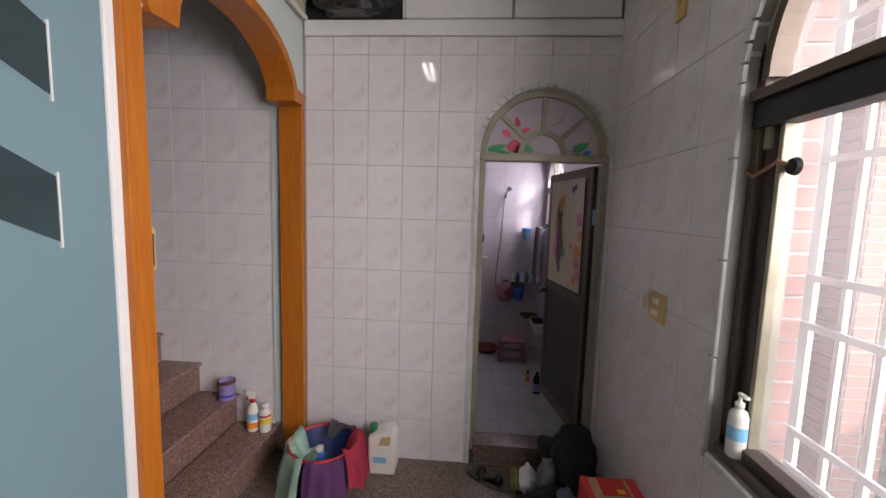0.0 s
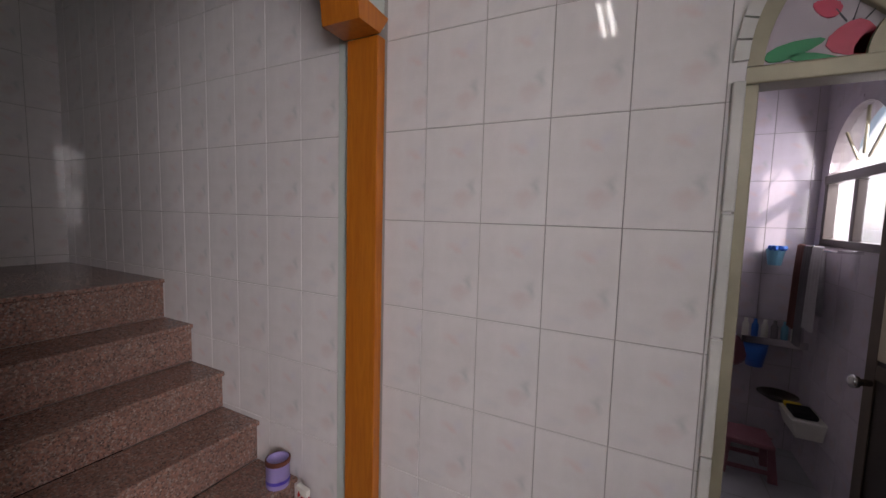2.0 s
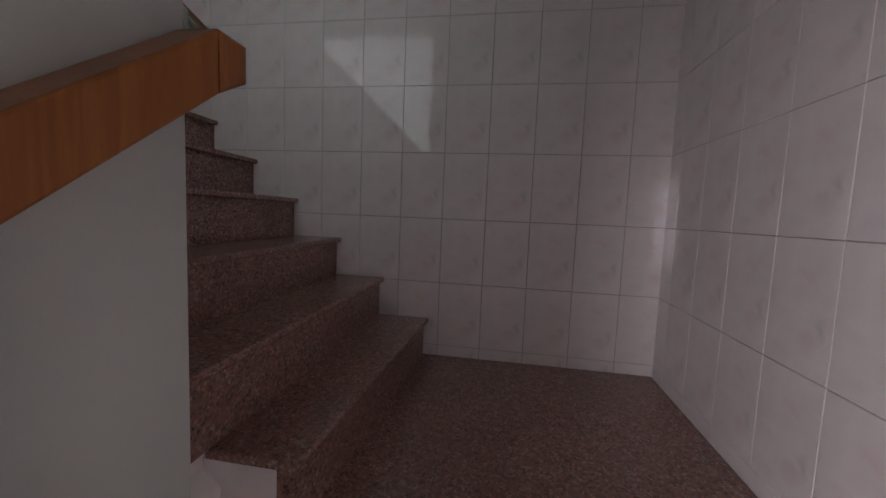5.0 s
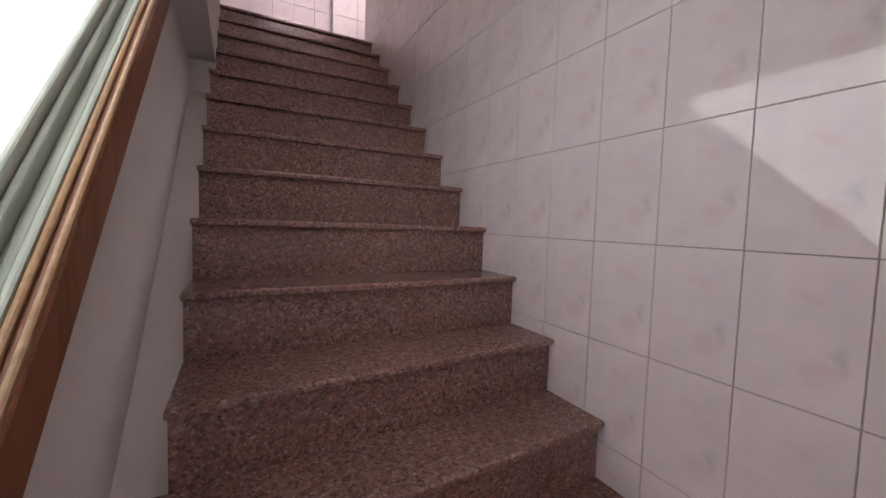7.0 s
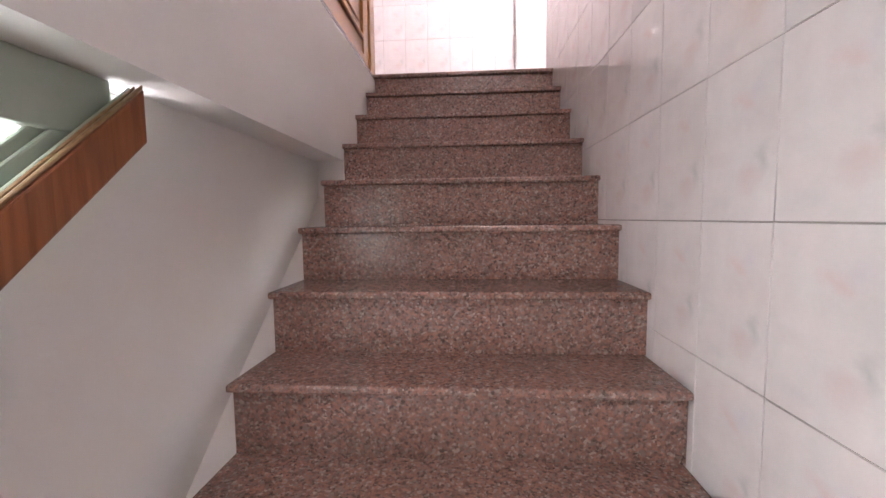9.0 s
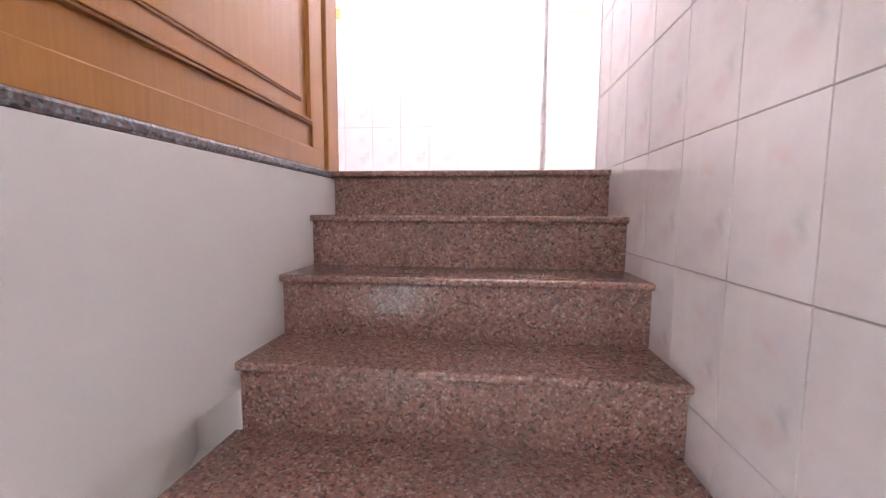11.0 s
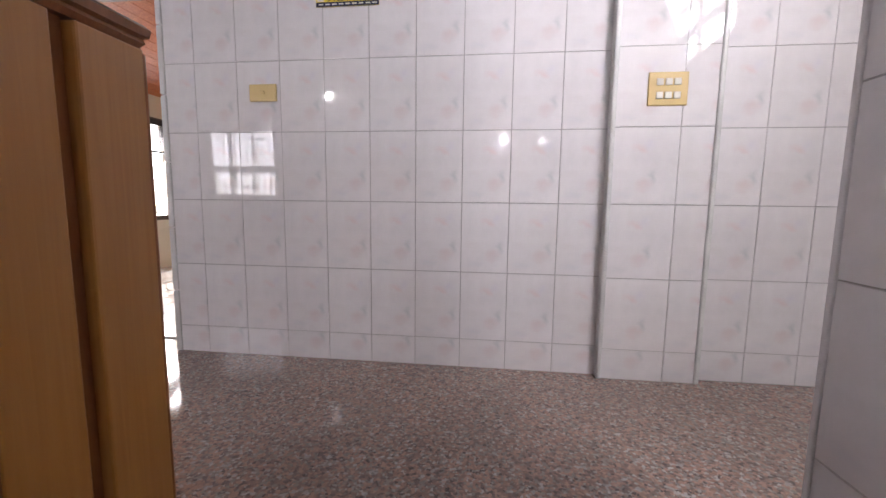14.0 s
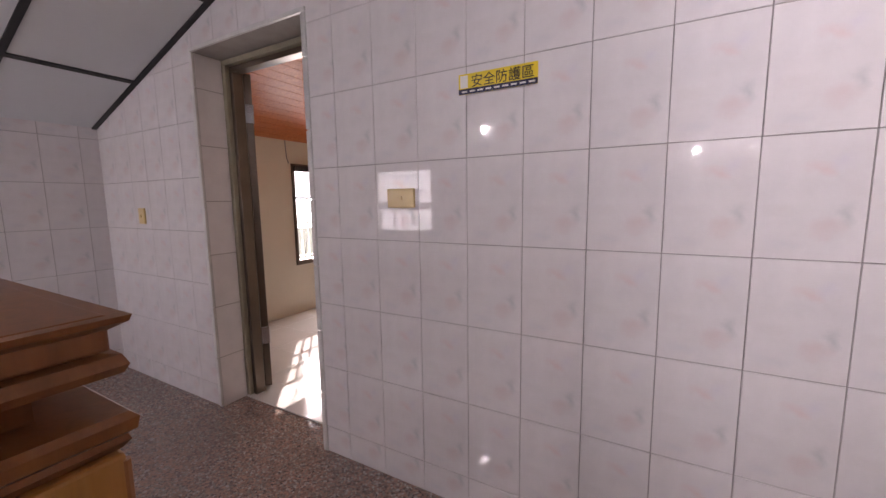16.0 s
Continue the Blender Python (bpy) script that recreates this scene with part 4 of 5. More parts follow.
def outside_ground():
    g = empty("window_grille", (0, 0, 0), "white painted steel grille box outside the window", "grille")
    x0 = 1.86
    for i in range(13):
        y = -0.93 - 0.118 * i
        w = 0.022 if i == 0 else 0.008
        part("bar", box(x0, x0 + 0.016, y - w, y + w, 0.70, 2.5), WHITEFRAME, g)
    for z in (0.72, 0.84, 1.19, 1.34, 1.70, 2.1, 2.45):
        part("rail", box(x0 - 0.012, x0 - 0.001, -2.6, -0.92, z - 0.011, z + 0.011), WHITEFRAME, g)
    for z in (0.72, 1.34, 2.1):
        part("arm", box(XR + 0.141, x0 - 0.013, -2.62, -2.60, z - 0.012, z + 0.012), WHITEFRAME, g)
    part("arm", box(XR + 0.141, x0 - 0.013, -2.62, -2.60, 0.6, 0.62), WHITEFRAME, g)
    # brick return beside the window
    rnd = random.Random(2)
    me = mesh_of("brick", box(0.0, 0.115, -0.006, 0.0, 0.0, 0.060, 0.003), BRICKS)
    pier = structure("wall_brick", box(XR + 0.141, 1.83, -0.955, -0.60, -0.3, 3.4), GROUT_LIGHT, "pink brick return beside the window")
    far = structure("wall_brick_far", box(2.9, 3.15, 0.02, 0.26, -0.3, 3.6), GROUT_LIGHT, "pink brick pier further off")
    for wall, xs, yy in ((pier, (XR + 0.15,), -0.956), (far, (2.905, 3.03), 0.019)):
        z = -0.28
        while z < 3.3:
            for x in xs:
                ob = new("brick", me)
                ob.location = (x, yy - rnd.uniform(0, 0.002), z)
                ob.parent = wall
            z += 0.068
    me2 = mesh_of("brick", box(-0.006, 0.0, 0.0, 0.23, 0.0, 0.060, 0.003), BRICKS)
    z = -0.28
    while z < 3.3:
        ob = new("brick", me2)
        ob.location = (2.899, 0.025, z)
        ob.parent = far
        z += 0.068
    # added out of view, high enough to stop direct sun at the ground window
    structure("wall_neighbour", box(3.9, 4.05, -9, -1.51, -0.3, 4.4), CREAM, "plain unseen wall added to keep the sun off the ground window")
    # shrub
    t = empty("tree", (5.0, -1.6, -0.3), "bushy green tree behind the grille", "tree")
    t.matrix_world = Matrix.Identity(4)
    part("trunk", tube([(5.2, 2.2, -0.3), (5.25, 2.2, 0.8), (5.15, 2.25, 1.7), (5.2, 2.1, 2.6)], [0.09, 0.075, 0.05, 0.02], 8), plain("bark", (0.16, 0.11, 0.07), 0.9), t)
    bm = bmesh.new()
    rnd = random.Random(9)
    for k in range(5200):
        cx, cy, cz = rnd.gauss(5.3, 0.5), rnd.gauss(2.2, 0.8), rnd.uniform(0.4, 4.2)
        if noise.noise(Vector((cx, cy, cz)) * 1.6) < -0.12:
            continue
        a, b = rnd.uniform(0, 6.28), rnd.uniform(-0.8, 0.8)
        d = Vector((math.cos(a) * math.cos(b), math.sin(a) * math.cos(b), math.sin(b)))
        n = d.cross(Vector((rnd.uniform(-1, 1), rnd.uniform(-1, 1), rnd.uniform(-1, 1)))).normalized()
        p = Vector((cx, cy, cz))
        s = rnd.uniform(0.05, 0.085)
        vs = [bm.verts.new(p), bm.verts.new(p + d * s * 0.5 + n * s * 0.28), bm.verts.new(p + d * s), bm.verts.new(p + d * s * 0.5 - n * s * 0.28)]
        bm.faces.new(vs)
    me = bpy.data.meshes.new("crown")
    bm.to_mesh(me)
    bm.free()
    me.materials.append(plain("leaves", (0.09, 0.2, 0.03), 0.5, vary=0.4, scale=3))
    crown = new("crown", me)
    crown.parent = t
    structure("garden_wall", box(3.9, 4.05, -1.5, 2.5, -0.3, 1.12), plain("weathered_wall", (0.36, 0.32, 0.27), 0.9), "low weathered garden wall")


outside_ground()


def bottle(name, at, prof, mat, label, bands=(), cap=None, cap_prof=None, cat="bottle"):
    e = empty(name, at, label, cat)
    part("bottle_body", lathe(prof, 28), mat, e, smooth=True)
    for r, z0, z1, m in bands:
        part("label_band", lathe([(r, z0), (r, z1)], 28, cap=False), m, e)
    if cap:
        part("cap", lathe(cap_prof, 20), cap, e, smooth=True)
    return e


pb = bottle("pump_bottle", (1.588, -1.085, 0.8265), [(0.022, 0), (0.025, 0.006), (0.025, 0.12), (0.021, 0.136), (0.011, 0.143), (0.011, 0.15)], WHITEPLASTIC,
            "white pump bottle with a blue band on the sill", [(0.0256, 0.055, 0.095, BLUEBAND)], WHITEPLASTIC, [(0.012, 0.148), (0.012, 0.162), (0.005, 0.165), (0.005, 0.184)])
part("nozzle", box(-0.007, 0.007, -0.03, 0.007, 0.182, 0.191, 0.003), WHITEPLASTIC, pb)


def suction_hook():
    e = empty("suction_lamp", (0, 0, 0), "brown cable with a black suction disc on the window", "cable")
    part("cable_loop", tube([(1.60, -1.02, 1.77), (1.59, -1.00, 1.70), (1.585, -1.01, 1.65), (1.585, -1.04, 1.635), (1.59, -1.075, 1.65), (1.60, -1.105, 1.672), (1.615, -1.12, 1.662)], 0.005, 8), CABLE, e)
    k = lathe([(0.024, 0), (0.02, 0.012), (0.006, 0.016)], 18)
    bmesh.ops.rotate(k, verts=k.verts, cent=(0, 0, 0), matrix=Matrix.Rotation(radians(-90), 3, "Y"))
    bmesh.ops.translate(k, verts=k.verts, vec=(1.63, -1.127, 1.656))
    part("disc", k, BLACK, e)
    part("bracket", box(1.60, 1.63, -1.07, -1.045, 1.71, 1.77, 0.002), ALU_LIGHT, e)


suction_hook()

# things on the steps
CAN = empty("paint_can", (-0.625, -0.075, rise(2)), "lilac and rust tin of paint standing on a step", "paint can")
part("can_body", lathe([(0.045, 0), (0.046, 0.004), (0.046, 0.095), (0.048, 0.1), (0.048, 0.112), (0.043, 0.114), (0.04, 0.106), (0.0405, 0.104)], 30), LILAC, CAN, smooth=True)
part("lid_ring", lathe([(0.0485, 0.098), (0.049, 0.113), (0.044, 0.1155), (0.043, 0.1155)], 30, cap=False), plain("rusty_rim", (0.14, 0.04, 0.025), 0.6, vary=0.4), CAN)
part("label_band", lathe([(0.0466, 0.02), (0.0466, 0.034)], 30, cap=False), plain("violet_print", (0.08, 0.05, 0.4), 0.4), CAN)
SPRAY = bottle("spray_bottle", (-0.46, -0.085, rise(1)), [(0.031, 0), (0.033, 0.005), (0.033, 0.12), (0.026, 0.145), (0.013, 0.165), (0.013, 0.175)], WHITEPLASTIC,
               "white trigger spray bottle with a blue and orange label", [(0.0336, 0.07, 0.11, BLUEBAND), (0.0336, 0.02, 0.055, ORANGEPR)], RED, [(0.016, 0.172), (0.016, 0.195)])
part("trigger_head", prism([(-0.016, 0.195), (0.016, 0.195), (0.018, 0.225), (-0.035, 0.235), (-0.045, 0.22), (-0.016, 0.215)], XZ, -0.011, 0.011, 0.004), WHITEPLASTIC, SPRAY)
part("trigger", prism([(-0.022, 0.214), (-0.03, 0.214), (-0.038, 0.185), (-0.032, 0.183)], XZ, -0.006, 0.006, 0.002), RED, SPRAY)
bottle("cleaner_bottle", (-0.385, -0.085, rise(1)), [(0.031, 0), (0.033, 0.005), (0.033, 0.115), (0.024, 0.132), (0.017, 0.138), (0.017, 0.142)], WHITEPLASTIC,
       "white bottle with a yellow and red label on the step", [(0.0336, 0.05, 0.085, YELLOWPR), (0.0336, 0.092, 0.105, RED)], WHITEPLASTIC, [(0.02, 0.14), (0.02, 0.165)])


def cloth(name, label, mat, c, path, width, seed, thick=0.006):
    """Cloth hung over a rim: path is a profile of (r, z) outwards from c, fanned round it by the angles in width."""
    bm = bmesh.new()
    a0, a1 = width
    n = 16
    grid = []
    for i in range(n + 1):
        a = radians(a0 + (a1 - a0) * i / n)
        row = []
        for j, (r, z) in enumerate(path):
            w = j / (len(path) - 1)
            k = 0.012 * math.sin(i * 1.3 + seed) * w + 0.02 * noise.noise(Vector((i * 0.35, j * 0.5, seed))) + 0.008 * math.sin(i * 2.9 + seed * 2) * w
            zz = z + 0.02 * noise.noise(Vector((i * 0.3, seed, j * 0.2))) - (0.05 * math.sin(i / n * math.pi) * w)
            row.append(bm.verts.new((c[0] + (r + k) * math.cos(a), c[1] + (r + k) * math.sin(a), max(0.004, c[2] + zz))))
        grid.append(row)
    for r0, r1 in zip(grid, grid[1:]):
        for j in range(len(path) - 1):
            bm.faces.new((r0[j], r0[j + 1], r1[j + 1], r1[j]))
    bmesh.ops.solidify(bm, geom=bm.faces[:], thickness=thick)
    return part(name, bm, mat, None, label, smooth=True, category="cloth")


def basket():
    c = (0.045, -0.27, 0.0)
    e = empty("laundry_tub", c, "navy blue plastic tub with a red rim full of clothes", "tub")
    part("tub_body", lathe([(0.13, 0.0), (0.135, 0.01), (0.175, 0.24), (0.18, 0.245), (0.17, 0.24), (0.125, 0.02), (0.0, 0.02)], 32, cap=False), NAVY, e, smooth=True)
    part("rim", lathe([(0.178, 0.238), (0.186, 0.24), (0.186, 0.252), (0.174, 0.253), (0.174, 0.24)], 32, cap=False), RED, e, smooth=True)
    drop = [(0.12, 0.16), (0.15, 0.235), (0.172, 0.266), (0.196, 0.264), (0.215, 0.22), (0.225, 0.16), (0.235, 0.09), (0.24, 0.02)]
    cloth("towel", "pale mint green towel hung over the tub rim", MINT, c, [(0.05, 0.20)] + drop, (150, 258), 1)
    cloth("shirt", "dull purple cloth hung over the tub rim", PURPLE, c, [(r, z - 0.004) for r, z in drop], (263, 318), 4)
    cloth("shirt", "bright red pink cloth hung over the tub rim", REDCLOTH, c, [(r, z + 0.006) for r, z in drop[:-1]], (320, 395), 7)
    cloth("shirt", "dark grey cloth bundled over the back rim", GREYCLOTH, c, [(0.05, 0.24), (0.1, 0.275), (0.15, 0.29), (0.185, 0.275), (0.2, 0.2)], (45, 95), 9)
    bottle("detergent_bottle", (0.02, -0.27, 0.0205), [(0.035, 0), (0.036, 0.1), (0.036, 0.15), (0.02, 0.17)], BLUEPL, "blue bottle with a white cap inside the tub", (), WHITEPLASTIC, [(0.022, 0.168), (0.022, 0.195)])


basket()


def jug():
    e = empty("plastic_jug", (0.335, -0.105, 0), "white plastic jerry jug with a green cap", "jug")
    part("jug_body", prism([(-0.075, 0), (0.075, 0), (0.08, 0.02), (0.08, 0.22), (0.06, 0.255), (0.02, 0.262), (-0.045, 0.235), (-0.075, 0.215)], XZ, -0.062, 0.062, 0.012), WHITEPLASTIC, e, smooth=False)
    part("handle_hollow", prism([(-0.015, 0.18), (0.05, 0.18), (0.055, 0.235), (0.0, 0.225)], XZ, -0.0655, -0.06, 0.002), CARD, e)
    part("cap", lathe([(0.022, 0.2), (0.022, 0.255), (0.018, 0.262)], 20, at=(-0.055, 0, 0.012)), GREENCAP, e, "dark green screw cap", smooth=True)
    part("printed_mark", box(-0.045, 0.03, -0.066, -0.0625, 0.075, 0.11, 0.001), BLUEBAND, e)


jug()


def heap(name, label, mat, c, r, seed, flat=0.0, squash=1.0, sub=4, amp=0.42, cat="clothes"):
    bm = bmesh.new()
    bmesh.ops.create_icosphere(bm, subdivisions=sub, radius=1.0)
    for v in bm.verts:
        n = noise.noise(v.co * 1.7 + Vector((seed, 0, 0))) * amp + noise.noise(v.co * 5 + Vector((seed, 3, 0))) * amp * 0.35
        ridge = abs(noise.noise(v.co * 3 + Vector((0, seed, 0)))) * amp * 0.5
        v.co *= 1 + n - ridge
        v.co = Vector((c[0] + v.co.x * r[0], c[1] + v.co.y * r[1], max(flat, c[2] + v.co.z * r[2])))
    return part(name, bm, mat, None, label, smooth=True, category=cat)


heap("black_jacket", "black jacket slumped in a heap against the wall", BLACK, (1.36, -0.20, 0.17), (0.17, 0.13, 0.19), 3, 0.005)
heap("black_jacket", "black cloth spread low beside the box", BLACK, (1.22, -0.42, 0.07), (0.13, 0.12, 0.09), 8, 0.004)
heap("grey_shirt", "crumpled grey shirt among the black clothes", GREYCLOTH, (1.24, -0.27, 0.10), (0.06, 0.06, 0.13), 12, 0.004)
heap("white_rag", "crumpled white rag on the floor", TOWELWHITE, (1.15, -0.20, 0.06), (0.06, 0.05, 0.08), 15, 0.003)
heap("blue_jeans", "faded blue cloth beside the black clothes", plain("faded_denim", (0.13, 0.18, 0.25), 0.9), (1.30, -0.46, 0.10), (0.06, 0.06, 0.11), 19, 0.003)
heap("sack", "olive yellow cloth strip beside the rag", plain("olive_cloth", (0.2, 0.17, 0.06), 0.9), (1.085, -0.20, 0.05), (0.025, 0.05, 0.07), 21, 0.003)


def slipper(at, turn):
    e = empty("slipper", at, "dark olive rubber slipper on the granite floor", "slipper", "slippers", turn=turn)
    pts = [(0.035 * math.cos(radians(a)) * (1.15 if math.sin(radians(a)) > 0 else 0.9), 0.12 * math.sin(radians(a))) for a in range(0, 360, 20)]
    part("sole", prism(pts, lambda u, v, d: (u, v, d), 0.0, 0.016, 0.004), plain("dark_olive_rubber", (0.06, 0.055, 0.03), 0.7), e)
    part("strap", tube([(-0.04, 0.02, 0.012), (-0.03, 0.03, 0.045), (0, 0.035, 0.055), (0.03, 0.03, 0.045), (0.04, 0.02, 0.012)], 0.01, 8), BLACK, e)


slipper((0.93, -0.14, 0.0005), 60)
slipper((1.03, -0.19, 0.0005), 75)


def gift_box():
    e = empty("cardboard_box", (1.46, -0.70, 0), "brown cardboard box with red printed panels", "box")
    e.matrix_world = pose(1.435, -0.72, 0.0, 0, 0, 0)
    part("carton", box(-0.115, 0.115, -0.15, 0.16, 0.0, 0.36, 0.003), CARD, e)
    part("red_side", box(-0.1185, -0.1155, -0.15, 0.16, 0.01, 0.355), RED, e)
    part("red_panel", box(-0.115, -0.09, -0.15, 0.16, 0.3605, 0.363), RED, e)
    part("red_panel", box(-0.05, 0.06, 0.05, 0.155, 0.3605, 0.363), RED, e)
    part("red_panel", box(0.075, 0.112, -0.15, 0.16, 0.3605, 0.363), RED, e)
    part("gold_mark", box(0.015, 0.045, 0.06, 0.085, 0.3632, 0.3645), YELLOWPR, e)
    part("paper_label", box(-0.03, 0.06, -0.10, 0.02, 0.3605, 0.363), WHITEPLASTIC, e)


gift_box()

# ---- bathroom things ----


def bath_things():
    w = empty("window_bath", (0, 0, 0), "arched bathroom window with a dark sliding sash", "window", kind="structure")
    part("window_frame", box(1.59, 1.64, 1.96, 2.0, 1.36, 1.75, 0.003), DARKBROWN, w)
    part("window_frame", box(1.59, 1.64, 1.3, 2.0, 1.36, 1.40, 0.003), DARKBROWN, w)
    part("window_frame", box(1.585, 1.645, 1.3, 2.0, 1.72, 1.77, 0.003), DARKBROWN, w)
    part("window_frame", box(1.60, 1.64, 1.62, 1.66, 1.40, 1.72, 0.003), DARKBROWN, w)
    pts = [(2.0, 1.77), (2.0, 2.15), (1.66, 2.15)] + [(1.65 + 0.33 * math.cos(radians(a)), 1.79 + 0.32 * math.sin(radians(a))) for a in range(90, -1, -10)]
    part("arch_filler", prism(pts[::-1], YZ, 1.595, 1.7), TILE_BATH, w)
    pts = [(1.3, 1.77), (1.3, 2.15), (1.64, 2.15)] + [(1.65 - 0.33 * math.cos(radians(a)), 1.79 + 0.32 * math.sin(radians(a))) for a in range(90, -1, -10)]
    part("arch_filler", prism(pts, YZ, 1.595, 1.7), TILE_BATH, w)
    for a in (45, 90, 135):
        part("glazing_bar", tube([(1.62, 1.65 + 0.08 * math.cos(radians(a)), 1.77 + 0.08 * math.sin(radians(a))), (1.62, 1.65 + 0.32 * math.cos(radians(a)), 1.77 + 0.32 * math.sin(radians(a)))], 0.008, 6), ALU_LIGHT, w)
    part("pane", box(1.635, 1.64, 1.3, 2.0, 1.38, 2.14), FILM, w).visible_shadow = False
    s = empty("shower", (0, 0, 0), "grey hand shower on a wall bracket with a hanging hose", "shower")
    part("hose", tube([(1.165, 2.06, 1.70), (1.145, 2.05, 1.55), (1.13, 2.05, 1.2), (1.10, 2.04, 0.9), (1.09, 2.03, 0.74), (1.11, 2.02, 0.66), (1.16, 2.03, 0.64), (1.2, 2.06, 0.68), (1.2, 2.08, 0.75)], 0.009, 8), plain("grey_hose", (0.25, 0.22, 0.25), 0.3, 0.5), s)
    part("head", tube([(1.16, 2.04, 1.69), (1.175, 2.0, 1.73), (1.19, 1.95, 1.75)], [0.012, 0.014, 0.028], 12), CHROME, s)
    part("bracket", box(1.15, 1.18, 2.04, 2.098, 1.66, 1.69, 0.004), CHROME, s)
    part("tap", box(1.17, 1.24, 2.05, 2.098, 0.73, 0.77, 0.008), CHROME, s)
    st = empty("stool", (1.27, 1.72, 0.0005), "small dusty pink plastic stool", "stool")
    part("seat", lathe([(0.10, 0.212), (0.125, 0.215), (0.13, 0.22), (0.12, 0.225), (0.0, 0.225)], 4, cap=False), PINKPL, st)
    for sx in (-1, 1):
        for sy in (-1, 1):
            part("leg", prism([(sx * 0.145, 0.0), (sx * 0.1, 0.0), (sx * 0.085, 0.2), (sx * 0.118, 0.2)], XZ, sy * 0.105, sy * 0.08, 0.003), PINKPL, st)
    part("seat_board", box(-0.12, 0.12, -0.115, 0.115, 0.195, 0.224, 0.01), PINKPL, st)
    for sy in (-0.1, 0.1):
        part("stretcher", box(-0.1, 0.1, sy - 0.006, sy + 0.006, 0.045, 0.07, 0.003), PINKPL, st)
    for nm, at, m, lb in (("wash_basin", (1.20, 2.03, 0.64), PINKPL, "dusty pink plastic basin hung on the wall"),):
        k = lathe([(0.11, 0), (0.1, 0.03), (0.07, 0.055), (0.0, 0.06)], 24, cap=False)
        bmesh.ops.rotate(k, verts=k.verts, cent=(0, 0, 0), matrix=Matrix.Rotation(radians(65), 3, "X"))
        bmesh.ops.translate(k, verts=k.verts, vec=at)
        bmesh.ops.solidify(k, geom=k.faces[:], thickness=0.004)
        part(nm, k, m, None, lb, smooth=True, category="basin")
    b = part("scoop", lathe([(0.045, 0), (0.06, 0.1), (0.065, 0.15), (0.06, 0.15), (0.045, 0.01)], 20, at=(1.34, 2.01, 0.56)), BLUEPL, None, "bright blue plastic scoop hung on the wall", smooth=True, category="scoop")
    r = empty("towel_rail", (0, 0, 0), "chrome towel rail on the bathroom wall", "towel rail")
    part("rail", tube([(1.50, 1.45, 1.35), (1.50, 2.02, 1.35)], 0.007, 8), CHROME, r)
    for y in (1.47, 2.0):
        part("post", box(1.50, 1.598, y - 0.006, y + 0.006, 1.343, 1.357, 0.002), CHROME, r)
    for i, (y0, y1, m, lb, dz) in enumerate(((1.88, 1.99, TOWELBROWN, "brown towel folded over the rail", 0.50), (1.77, 1.87, TOWELGREY, "grey towel folded over the rail", 0.58), (1.62, 1.75, TOWELWHITE, "white towel folded over the rail", 0.45))):
        bm = bmesh.new()
        cols = []
        for k in range(13):
            y = y0 + (y1 - y0) * k / 12
            wv = 0.008 * math.sin(k * 1.4 + i)
            cols.append([bm.verts.new(p) for p in ((1.482 + wv, y, 1.35 - dz), (1.486 + wv * 0.6, y, 1.2), (1.490, y, 1.355), (1.50, y, 1.365), (1.51, y, 1.355), (1.513 + wv, y, 1.35 - dz * 0.8))])
        for c0, c1 in zip(cols, cols[1:]):
            for k in range(5):
                bm.faces.new((c0[k], c0[k + 1], c1[k + 1], c1[k]))
        bmesh.ops.solidify(bm, geom=bm.faces[:], thickness=0.003)
        part("towel", bm, m, None, lb, smooth=True, category="towel")
    sh = empty("corner_shelf", (0, 0, 0), "crowded wire shelf with bottles in the bathroom corner", "shelf")
    part("tray", box(1.25, 1.58, 1.95, 2.09, 0.72, 0.735, 0.003), CHROME, sh)
    part("tray_lip", box(1.25, 1.58, 1.945, 1.95, 0.72, 0.765, 0.002), CHROME, sh)
    rnd = random.Random(4)
    for i, m in enumerate((WHITEPLASTIC, BLUEPL, WHITEPLASTIC, TOWELGREY, BLUEBAND, WHITEPLASTIC)):
        x = 1.28 + 0.05 * i
        part("toiletry_bottle", lathe([(0.018, 0), (0.019, 0.09), (0.01, 0.11), (0.01, 0.13)], 14, at=(x, 2.02, 0.7355)), m, None, "small toiletry bottle on the bathroom shelf", smooth=True, category="bottle")
    bk = empty("brush_holder", (0, 0, 0), "blue patterned brush holder high on the tiles", "holder")
    part("holder_body", lathe([(0.035, 0), (0.045, 0.07), (0.05, 0.1)], 16, at=(1.40, 2.04, 1.22)), BLUEBAND, bk)
    for i in range(6):
        a = i * 1.05
        part("brush_head", lathe([(0.006, 0), (0.016, 0.012), (0.012, 0.03)], 8, at=(1.40 + 0.035 * math.cos(a), 2.0 + 0.03 * math.sin(a), 1.315)), BLUEPL, bk)
    b2 = empty("corner_basin", (0, 0, 0), "dark oval dish on a corner bracket", "dish")
    part("dish", lathe([(0.05, 0.0), (0.1, 0.03), (0.105, 0.035), (0.095, 0.035), (0.04, 0.008)], 24, at=(1.46, 1.96, 0.38)), DARKBROWN, b2)
    t2 = empty("storage_tray", (0, 0, 0), "white plastic tray holding dark brushes on the wall", "tray")
    part("tray_body", prism([(1.47, 0.30), (1.585, 0.30), (1.60, 0.40), (1.44, 0.40)], XZ, 1.62, 1.86, 0.01), WHITEPLASTIC, t2)
    part("brush", box(1.46, 1.57, 1.65, 1.80, 0.401, 0.43, 0.01), BLACK, t2)
    part("sponge", box(1.46, 1.54, 1.81, 1.85, 0.401, 0.425, 0.006), YELLOWPR, t2)
